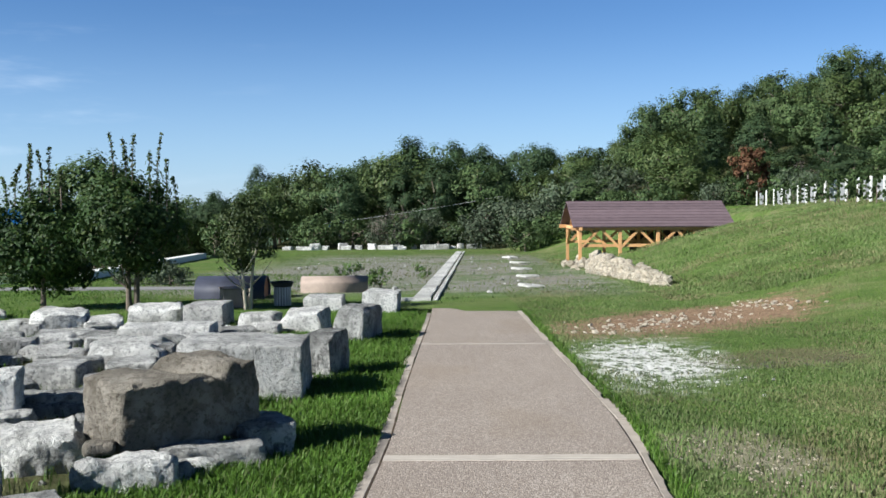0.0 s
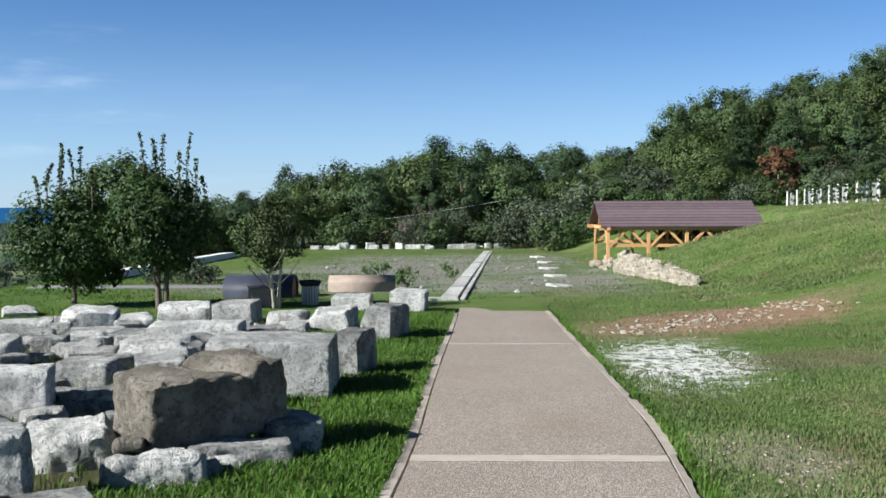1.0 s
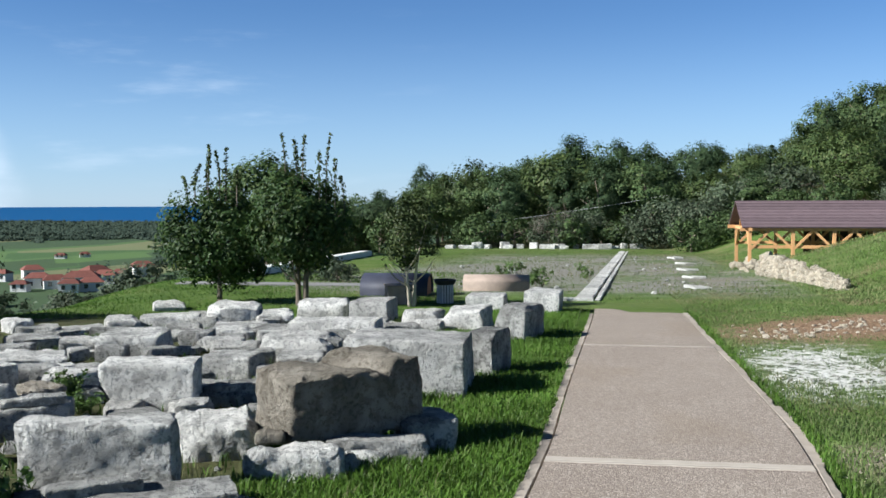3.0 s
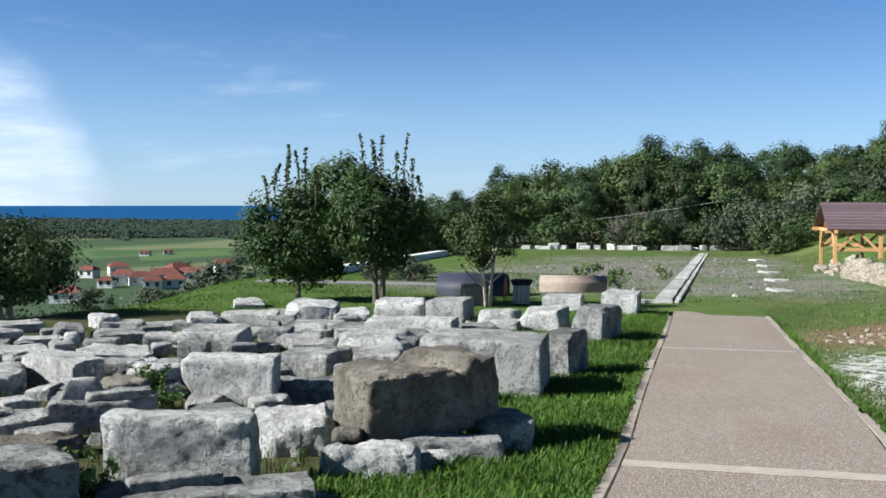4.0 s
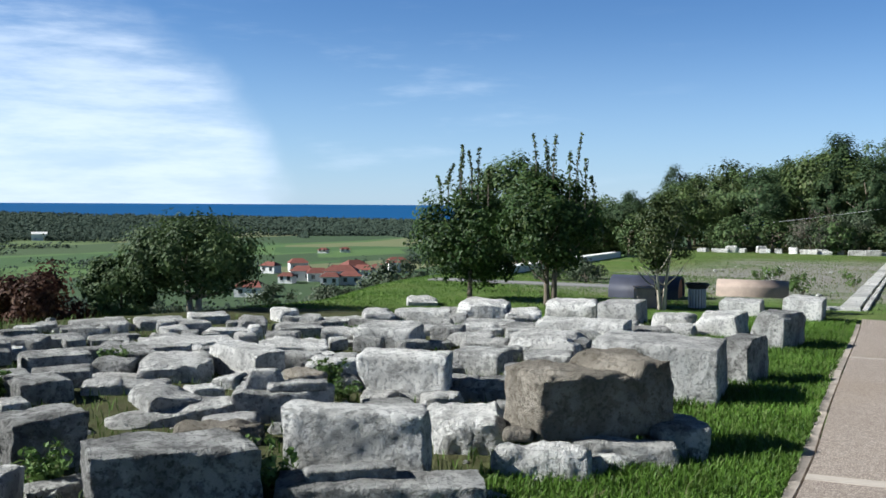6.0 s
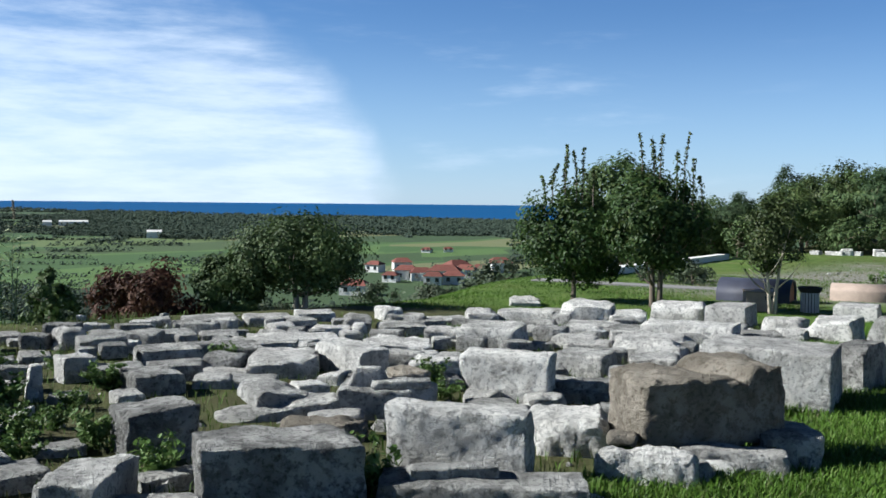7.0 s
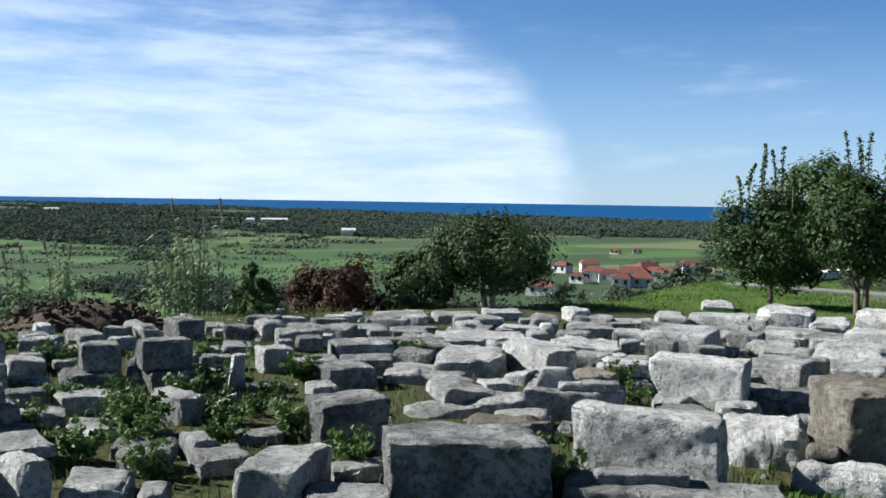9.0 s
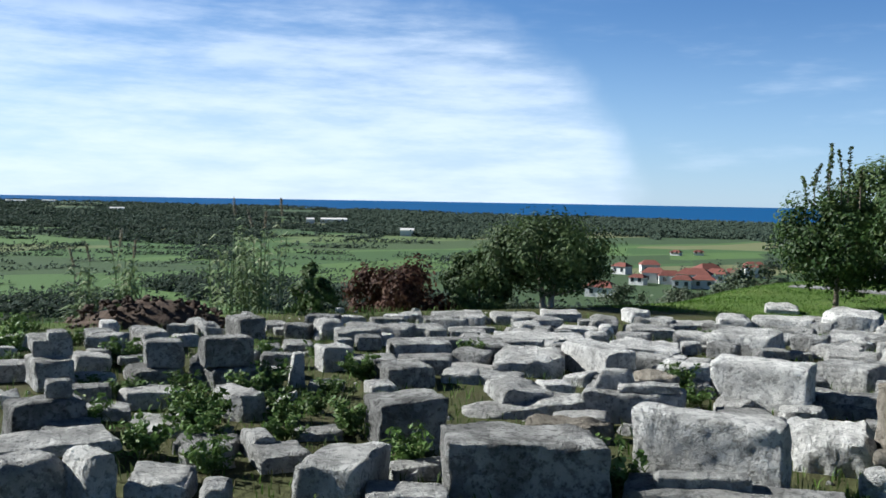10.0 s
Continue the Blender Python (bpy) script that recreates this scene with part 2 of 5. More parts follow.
def land(n, co):
    """Grass, gravel, bare patches near by; a mosaic of fields on the plain."""
    s = n.node("ShaderNodeSeparateXYZ", Vector=co)
    x, y, z = s.outputs
    f1, f2, f3 = n.noise(co, 0.35, 5), n.noise(co, 2.2, 6, 0.65), n.noise(co, 14, 5, 0.7)

    def spot(cx, cy, rx, ry, turn=0.0, soft=0.5):
        ca, sa = math.cos(radians(turn)), math.sin(radians(turn))
        dx, dy = n.math("SUBTRACT", x, cx), n.math("SUBTRACT", y, cy)
        u = n.math("ADD", n.math("MULTIPLY", dx, ca / rx), n.math("MULTIPLY", dy, sa / rx))
        v = n.math("ADD", n.math("MULTIPLY", dx, -sa / ry), n.math("MULTIPLY", dy, ca / ry))
        r = n.math("SQRT", n.math("ADD", n.math("MULTIPLY", u, u), n.math("MULTIPLY", v, v)))
        r = n.math("ADD", r, n.math("MULTIPLY", n.math("SUBTRACT", f2, 0.5), 1.6))
        return n.ramp(r, 1.0 + soft / 2, 1.0 - soft / 2)

    grass = n.mix(n.ramp(f2, 0.3, 0.7), (0.07, 0.122, 0.024), (0.108, 0.165, 0.036))
    grass = n.mix(n.math("MULTIPLY", n.ramp(f1, 0.45, 0.7), 0.6), grass, (0.145, 0.16, 0.06))
    grass = n.mix(n.math("MULTIPLY", n.ramp(f3, 0.55, 0.75), 0.6), grass, (0.06, 0.09, 0.025))
    gravel = n.mix(n.ramp(f3, 0.35, 0.65), (0.185, 0.176, 0.152), (0.27, 0.257, 0.23))
    thin = n.ramp(n.math("ADD", n.math("MULTIPLY", f2, 0.6), n.math("MULTIPLY", f1, 0.6)), 0.52, 0.64)
    yard = n.math("MULTIPLY", n.math("MULTIPLY", n.ramp(y, 23.0, 28.0), n.ramp(y, 66.0, 54.0)), n.math("MULTIPLY", n.ramp(x, -9.0, -5.0), n.ramp(x, 6.0, 4.0)))
    c = n.mix(n.math("MULTIPLY", yard, n.math("ADD", 0.25, n.math("MULTIPLY", thin, 0.75))), grass, gravel)
    yard2 = n.math("MULTIPLY", spot(-4.6, 34, 4.2, 9.0, -6), 0.85)
    c = n.mix(yard2, c, gravel)
    dirt = n.mix(n.ramp(f3, 0.35, 0.65), (0.17, 0.105, 0.063), (0.33, 0.23, 0.143))
    c = n.mix(spot(4.4, 17.9, 3.7, 1.6, 46, 0.4), c, dirt)
    c = n.mix(n.math("MULTIPLY", spot(4.3, 12.6, 1.5, 0.7, 30), 0.6), c, (0.15, 0.11, 0.075))
    chips = n.noise(n.scaled(co, 1.0, 0.7, 1.0), 6.0, 7, 0.75)
    chalk = n.math("MULTIPLY", spot(2.45, 12.3, 0.85, 2.1, -8, 1.1), n.math("MULTIPLY", n.ramp(chips, 0.45, 0.53), 0.9))
    ash = n.math("MULTIPLY", n.math("MAXIMUM", spot(2.5, 12.0, 0.9, 1.7, -8, 1.2), spot(3.9, 12.0, 0.9, 0.6, 10, 1.0)), n.math("MULTIPLY", n.ramp(chips, 0.5, 0.4), 0.8))
    c = n.mix(ash, c, (0.1, 0.095, 0.085))
    c = n.mix(chalk, c, (0.74, 0.72, 0.68))
    worn = n.math("MULTIPLY", n.ramp(f1, 0.5, 0.66), n.ramp(f2, 0.4, 0.6))
    c = n.mix(n.math("MULTIPLY", n.math("MULTIPLY", worn, n.ramp(x, 1.4, 1.8)), 0.55), c, (0.2, 0.165, 0.1))
    c = n.mix(n.math("MULTIPLY", spot(2.15, 7.3, 0.6, 0.8), 0.75), c, (0.3, 0.26, 0.19))
    c = n.mix(n.math("MULTIPLY", spot(2.6, 6.0, 0.8, 0.5), 0.75), c, (0.27, 0.22, 0.16))
    # dark leaf litter, with the shade under the trees put into its colour
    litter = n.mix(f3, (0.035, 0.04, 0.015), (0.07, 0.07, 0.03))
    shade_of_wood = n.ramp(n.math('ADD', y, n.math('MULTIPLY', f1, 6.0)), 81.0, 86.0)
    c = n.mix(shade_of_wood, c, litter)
    # brown soil among the blocks, painted darker to stand for shaded gaps
    ruin = n.math("MULTIPLY", n.math("MULTIPLY", n.ramp(x, -1.6, -2.6), n.ramp(x, -13.5, -11.5)), n.ramp(y, 19.0, 16.0))
    c = n.mix(n.math("MULTIPLY", ruin, n.math("ADD", 0.45, n.math("MULTIPLY", f2, 0.7), clamp=True)), c, (0.062, 0.054, 0.03))
    # the plain
    fld = n.node("ShaderNodeTexVoronoi", dict(feature="F1", distance="CHEBYCHEV"), Vector=n.scaled(co, 1 / 62, 1 / 150, 0.0, radians(35)), Scale=1.0)
    tone = n.node("ShaderNodeSeparateColor", Color=fld.outputs["Color"])
    fields = n.mix(n.ramp(tone.outputs[0], 0.2, 0.8), (0.062, 0.112, 0.048), (0.1, 0.162, 0.06))
    fields = n.mix(n.ramp(tone.outputs[1], 0.5, 0.6), fields, (0.052, 0.078, 0.045))
    # with distance: dark tone of woods, bluish haze put into the same colour
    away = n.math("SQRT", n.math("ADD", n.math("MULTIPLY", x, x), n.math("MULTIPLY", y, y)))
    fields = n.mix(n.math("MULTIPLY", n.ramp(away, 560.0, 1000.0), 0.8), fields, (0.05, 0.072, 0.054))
    fields = n.mix(n.math("MULTIPLY", n.ramp(tone.outputs[2], 0.82, 0.9), 0.7), fields, (0.22, 0.2, 0.12))
    fields = n.mix(n.math("MULTIPLY", n.noise(co, 0.03, 5), 0.5), fields, (0.07, 0.12, 0.035))
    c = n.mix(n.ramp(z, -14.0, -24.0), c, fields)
    slope = n.math("MULTIPLY", n.ramp(z, -1.2, -4.0), n.ramp(z, -24.0, -16.0))
    c = n.mix(n.math("MULTIPLY", slope, n.math("MULTIPLY", f1, 1.3)), c, (0.08, 0.085, 0.035))
    return c, n.math("ADD", f3, n.math("MULTIPLY", f2, 1.2)), 0.8, 0.06


M["land"] = material("grass, gravel and fields", land, 0.95, 0.1)


def water(n, co):
    c = n.mix(n.noise(n.scaled(co, 1, 1, 1), 0.0016, 3), (0.007, 0.064, 0.18), (0.012, 0.081, 0.214))
    return c, n.noise(n.scaled(co, 1, 1, 1), 0.25, 3), 0.4, 0.5


M["sea"] = material("deep blue sea", water, 0.75, 0.05)


# ---- building helpers ----
def smooth_shade(me, on=True):
    me.polygons.foreach_set("use_smooth", [on] * len(me.polygons))


def part(name, bm, mat, parent=None, label="", shade=False):
    """Links a bmesh as one mesh object under a thing, and frees it."""
    me = bpy.data.meshes.new(name)
    bm.to_mesh(me)
    bm.free()
    me.materials.append(M[mat])
    smooth_shade(me, shade)
    ob = new(name, me)
    if parent is not None:
        ob.parent = parent
    if label:
        tagged(ob, label)
    return ob


def raw(name, verts, faces, mat, parent=None, shade=False):
    me = bpy.data.meshes.new(name)
    me.from_pydata(verts, [], faces)
    me.materials.append(M[mat])
    smooth_shade(me, shade)
    ob = new(name, me)
    if parent is not None:
        ob.parent = parent
    return ob


def empty(name, x, y, z, turn=0.0):
    ob = new(name)
    ob.matrix_basis = pose(x, y, z, 0, 0, turn)
    return ob


def box(bm, x0, y0, z0, x1, y1, z1, bevel=0.0):
    got = bmesh.ops.create_cube(bm, size=1.0)
    bmesh.ops.transform(bm, verts=got["verts"], matrix=Matrix.LocRotScale(((x0 + x1) / 2, (y0 + y1) / 2, (z0 + z1) / 2), None, (x1 - x0, y1 - y0, z1 - z0)))
    if bevel:
        edges = list({e for v in got["verts"] for e in v.link_edges})
        bmesh.ops.bevel(bm, geom=edges, offset=bevel, segments=1, affect="EDGES")
    return bm


def beam(bm, p, q, wide, thick):
    """A squared timber from p to q."""
    p, q = Vector(p), Vector(q)
    d = q - p
    got = bmesh.ops.create_cube(bm, size=1.0)
    m = Matrix.Translation((p + q) / 2) @ d.to_track_quat("Z", "Y").to_matrix().to_4x4() @ Matrix.Diagonal((wide, thick, d.length, 1))
    bmesh.ops.transform(bm, verts=got["verts"], matrix=m)
    return bm


def tube(verts, faces, pts, radii, sides=7):
    """Adds a tapered bent tube to lists."""
    base = len(verts)
    pts = [Vector(p) for p in pts]
    for i, p in enumerate(pts):
        d = (pts[min(i + 1, len(pts) - 1)] - pts[max(i - 1, 0)]).normalized()
        u = d.orthogonal().normalized()
        v = d.cross(u)
        for k in range(sides):
            a = 2 * math.pi * k / sides
            verts.append(tuple(p + (u * math.cos(a) + v * math.sin(a)) * radii[i]))
    for i in range(len(pts) - 1):
        for k in range(sides):
            faces.append((base + i * sides + k, base + i * sides + (k + 1) % sides, base + (i + 1) * sides + (k + 1) % sides, base + (i + 1) * sides + k))
    faces.append(tuple(base + (len(pts) - 1) * sides + k for k in range(sides)))
    faces.append(tuple(base + k for k in reversed(range(sides))))


def leaf_cloud(centres, spread, count, size, rng, outward=0.6, centre=None, aspect=0.55, jitter=0.45):
    """Leaves as bent four-cornered blades scattered round clump centres; returns vertex and face arrays."""
    centres = np.asarray(centres, float)
    pick = rng.integers(0, len(centres), count)
    spread = np.broadcast_to(np.asarray(spread, float), (len(centres),)) if np.ndim(spread) < 2 else spread
    off = rng.normal(size=(count, 3))
    off /= np.linalg.norm(off, axis=1, keepdims=True)
    rad = rng.random(count) ** 0.55
    p = centres[pick] + off * (rad * spread[pick])[:, None]
    mid = centres.mean(0) if centre is None else np.asarray(centre, float)
    out = p - mid
    out /= np.linalg.norm(out, axis=1, keepdims=True) + 1e-6
    nrm = off * 0.6 + out * outward + rng.normal(size=(count, 3)) * jitter + np.array([0, 0, 0.25])
    nrm /= np.linalg.norm(nrm, axis=1, keepdims=True)
    t = np.cross(nrm, rng.normal(size=(count, 3)))
    t /= np.linalg.norm(t, axis=1, keepdims=True) + 1e-6
    b = np.cross(nrm, t)
    ln = size * (0.6 + 0.8 * rng.random(count))[:, None]
    wd = ln * aspect * (0.7 + 0.6 * rng.random(count))[:, None]
    v = np.stack([p - t * ln * 0.5, p + b * wd * 0.5 + nrm * wd * 0.12, p + t * ln * 0.5, p - b * wd * 0.5 + nrm * wd * 0.12], 1).reshape(-1, 3)
    return v, np.arange(count * 4).reshape(-1, 4)


def mesh_from(name, v, f, mat, shade=False):
    me = bpy.data.meshes.new(name)
    me.vertices.add(len(v))
    me.vertices.foreach_set("co", np.asarray(v, np.float32).ravel())
    k = f.shape[1]
    me.loops.add(f.size)
    me.loops.foreach_set("vertex_index", f.astype(np.int32).ravel())
    me.polygons.add(len(f))
    me.polygons.foreach_set("loop_start", np.arange(0, f.size, k, dtype=np.int32))
    me.update(calc_edges=True)
    me.materials.append(M[mat])
    smooth_shade(me, shade)
    return me


# ---- the land ----
def smooth(a, b, v):
    u = min(1.0, max(0.0, (v - a) / (b - a)))
    return u * u * (3 - 2 * u)


def coast(x, y):
    """Distance of the shore in the direction of (x, y)."""
    yaw = math.degrees(math.atan2(-x, y))
    return 1150 + max(0.0, yaw - 15) * 16 + max(0.0, yaw - 38) * 34


def ground_z(x, y):
    """Height of the land: a terrace that falls gently ahead, a grassy bank and a wooded hill on one side, a plain by the sea on the other."""
    z = -0.028 * min(max(y, -40.0), 80.0)
    toe = 5.8 + 0.6 * math.sin(y * 0.13)
    over = x - toe
    soft = math.log1p(math.exp(min(30.0, over * 2.2))) / 2.2
    pit = smooth(39.6, 41.2, y) * (1 - smooth(50, 55, y)) * (1 - smooth(12.5, 15.0, x))
    z += 4.2 * (1 - math.exp(-soft / 11.0)) * (0.3 + 0.7 * smooth(6, 34, y)) * (1 - pit)
    z += 0.24 * max(0.0, x - 6) * smooth(64, 120, y) * (1 - smooth(160, 400, x))
    edge = 13.0 - 2.6 * math.exp(-((y - 19) / 7) ** 2) + 0.02 * max(0.0, y - 30)
    out = max(0.0, -edge - x)
    z -= 0.34 * (math.sqrt(out * out + 1) - 1)
    r = math.hypot(x, y)
    if y > 90:
        z -= 0.10 * (y - 90) * smooth(22, 70, -x)
    low = -27.2 + 0.5 * math.sin(x * 0.011) * math.cos(y * 0.009) - 6 * smooth(0.97, 1.02, r / coast(x, y))
    if r > 250 and x < 40:
        z = z + (low - z) * smooth(250, 330, r)
    return max(z, low) if z > low - 0.5 else low


def build_ground():
    radii = [0.0]
    r = 1.0
    while r < 4960:
        radii.append(r)
        r *= 1.035 if r < 200 else 1.06
    radii.append(4960.0)
    bearings = [a * 0.6 for a in range(-55, 134)] + [80.4 + k * 4.0 for k in range(1, 61)]
    verts, faces, n = [(0.0, 0.0, ground_z(0, 0))], [], len(bearings)
    for r in radii[1:]:
        for a in bearings:
            x, y = -r * math.sin(radians(a)), r * math.cos(radians(a))
            bump = 0.03 * noise.noise((x * 0.6, y * 0.6, 0)) if 3 < r < 120 else 0.0
            verts.append((x, y, ground_z(x, y) + bump))
    for k in range(n):
        faces.append((0, 1 + (k + 1) % n, 1 + k))
        for i in range(len(radii) - 2):
            p = 1 + i * n
            faces.append((p + k, p + (k + 1) % n, p + n + (k + 1) % n, p + n + k))
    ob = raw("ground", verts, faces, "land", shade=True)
    bm = bmesh.new()
    bm.from_mesh(ob.data)
    bmesh.ops.recalc_face_normals(bm, faces=bm.faces)
    bm.to_mesh(ob.data)
    bm.free()
    return tagged(ob, "grassy terrace above a green coastal plain", "ground", kind="structure")


build_ground()
bm = bmesh.new()
bmesh.ops.create_circle(bm, cap_ends=True, segments=180, radius=4970)
bmesh.ops.translate(bm, verts=bm.verts, vec=(0, 0, -28.4))
sea = part("sea", bm, "sea")
tagged(sea, "calm deep blue sea up to the horizon", "sea", kind="structure")


# ---- the concrete path with its joints and edging ----
def edge_left(y):
    return -0.55 + 0.16 * smooth(3.0, 8.5, y) + 0.17 * smooth(8.0, 20.0, y)


def edge_right(y):
    return 1.20 + 0.23 * smooth(3.8, 9.0, y) - 0.02 * smooth(10.0, 16.0, y)


def build_path():
    walkway = empty("pavement", 0, 0, 0)
    tagged(walkway, "exposed-aggregate concrete path with pale joints and worn edging", "path", kind="structure")

    def fitted(bm, lift=0.0):
        """Bends a strip built over 0..1 across to the two edges of the path."""
        for v in bm.verts:
            y = v.co.y
            v.co.x = edge_left(y) + (edge_right(y) - edge_left(y)) * v.co.x
            v.co.z += ground_z(v.co.x, y) + lift

    ends = [-6.0, -0.3, 6.98, 13.95, 19.55]
    for p, q in zip(ends, ends[1:]):
        bm = bmesh.new()
        box(bm, 0, p + 0.07, -0.2, 1, q - 0.07, 0.03)
        bmesh.ops.subdivide_edges(bm, edges=[e for e in bm.edges if abs(e.verts[0].co.y - e.verts[1].co.y) > 1], cuts=16)
        bmesh.ops.subdivide_edges(bm, edges=[e for e in bm.edges if abs(e.verts[0].co.x - e.verts[1].co.x) > 0.5], cuts=9)
        for v in bm.verts:
            if q > 19 and v.co.y > q - 0.3:
                v.co.y += 0.75 * smooth(0.42, 0.22, v.co.x) if v.co.x < 0.42 else -0.12 * smooth(0.9, 1.0, v.co.x)
                v.co.y += 0.05 * noise.noise((v.co.x * 7, 0, 1))
        fitted(bm)
        part("slab", bm, "path", walkway, "brown exposed-aggregate concrete slab")
        if p > -7:
            bm = bmesh.new()
            wide = 0.085 if p < 10 else 0.055
            box(bm, 0, p - wide, -0.2, 1, p + wide, 0.034)
            bmesh.ops.subdivide_edges(bm, edges=[e for e in bm.edges if abs(e.verts[0].co.x - e.verts[1].co.x) > 0.5], cuts=30)
            for v in bm.verts:
                v.co.y += 0.02 * noise.noise((v.co.x * 11, v.co.y * 3, 2))
            fitted(bm)
            part("joint_strip", bm, "joint", walkway, "smooth pale concrete strip")
    rng = random.Random(4)
    for edge_at, s in ((edge_left, -1), (edge_right, 1)):
        y = -5.6
        while y < 18.9:
            ln = rng.uniform(0.5, 1.3)
            bm = bmesh.new()
            w2 = 0.04 + rng.uniform(-0.008, 0.016)
            box(bm, -w2, -ln / 2 + 0.004, -0.2, w2, ln / 2 - 0.004, 0.024 + rng.uniform(-0.008, 0.004), 0.008)
            bmesh.ops.subdivide_edges(bm, edges=[e for e in bm.edges if e.calc_length() > 0.3], cuts=7)
            for v in bm.verts:
                v.co.x += 0.03 * noise.noise((v.co.x * 9, (v.co.y + y) * 6, s)) * (v.co.x * s > 0)
            ob = part("kerb_stone", bm, "kerb", walkway)
            ym = y + ln / 2
            x = edge_at(ym) + s * (w2 + 0.012)
            turn = -math.degrees(math.atan2(edge_at(ym + 0.3) - edge_at(ym - 0.3), 0.6))
            ob.matrix_basis = pose(x, ym, ground_z(x, ym), -1.6, 0, turn + rng.uniform(-0.7, 0.7))
            y += ln


build_path()


# ---- ancient blocks ----
LABELS = {
    "grey": "weathered grey limestone block lying in the grass", "dark": "weathered squared stone block among the ruins, shade in its colour", "white": "pale squared limestone block with rough faces",
    "round": "rounded grey boulder among the stone blocks", "flat": "flat grey stone slab lying on the ground", "taper": "small upright tapered stone fragment",
    "tilt": "tilted broken stone slab", "rough": "rough broken pale limestone block", "taperdown": "large pale block with a slanting broken underside",
    "brown": "rough brown conglomerate stone", "notch": "large brown conglomerate block with a notched top, propped on stones"}
SKIN = {"grey": "grey", "dark": "dark", "white": "white", "round": "grey", "flat": "grey", "taper": "white", "tilt": "grey", "rough": "white", "taperdown": "white", "brown": "brown", "notch": "brown"}
count_stones = [0]


STONES = []


def to_edge(f):
    """Spreads 0..1 over -0.5..0.5, closer towards both ends, so that a block keeps crisp edges."""
    s = 2 * f - 1
    return math.copysign(0.5 * (1 - (1 - abs(s)) ** 1.5), s)


# rounding, relief of the faces, number of broken-off planes, how deep these cut, wear of the edges
SHAPES = {"grey": (0.022, 0.014, 3, (0.84, 0.95), 0.035), "dark": (0.022, 0.015, 3, (0.84, 0.95), 0.035), "white": (0.016, 0.010, 2, (0.88, 0.96), 0.03), "taperdown": (0.018, 0.012, 2, (0.88, 0.96), 0.03),
          "flat": (0.018, 0.012, 4, (0.80, 0.94), 0.03), "tilt": (0.022, 0.018, 6, (0.72, 0.88), 0.035), "rough": (0.04, 0.03, 7, (0.74, 0.88), 0.05), "round": (0.12, 0.02, 8, (0.74, 0.86), 0.03),
          "taper": (0.02, 0.012, 3, (0.84, 0.95), 0.03), "brown": (0.06, 0.035, 6, (0.74, 0.88), 0.05), "notch": (0.05, 0.028, 3, (0.84, 0.93), 0.05)}


def box_grid(bm, a, b, c):
    """A closed unit box with a x b x c cells, base at z = 0."""
    seen = {}

    def at(i, j, m):
        if (i, j, m) not in seen:
            seen[i, j, m] = bm.verts.new((to_edge(i / a), to_edge(j / b), to_edge(m / c) + 0.5))
        return seen[i, j, m]
    for i in range(a):
        for j in range(b):
            bm.faces.new((at(i, j, 0), at(i, j + 1, 0), at(i + 1, j + 1, 0), at(i + 1, j, 0)))
            bm.faces.new((at(i, j, c), at(i + 1, j, c), at(i + 1, j + 1, c), at(i, j + 1, c)))
    for i in range(a):
        for m in range(c):
            bm.faces.new((at(i, 0, m), at(i + 1, 0, m), at(i + 1, 0, m + 1), at(i, 0, m + 1)))
            bm.faces.new((at(i, b, m), at(i, b, m + 1), at(i + 1, b, m + 1), at(i + 1, b, m)))
    for j in range(b):
        for m in range(c):
            bm.faces.new((at(0, j, m), at(0, j, m + 1), at(0, j + 1, m + 1), at(0, j + 1, m)))
            bm.faces.new((at(a, j, m), at(a, j + 1, m), at(a, j + 1, m + 1), at(a, j, m + 1)))


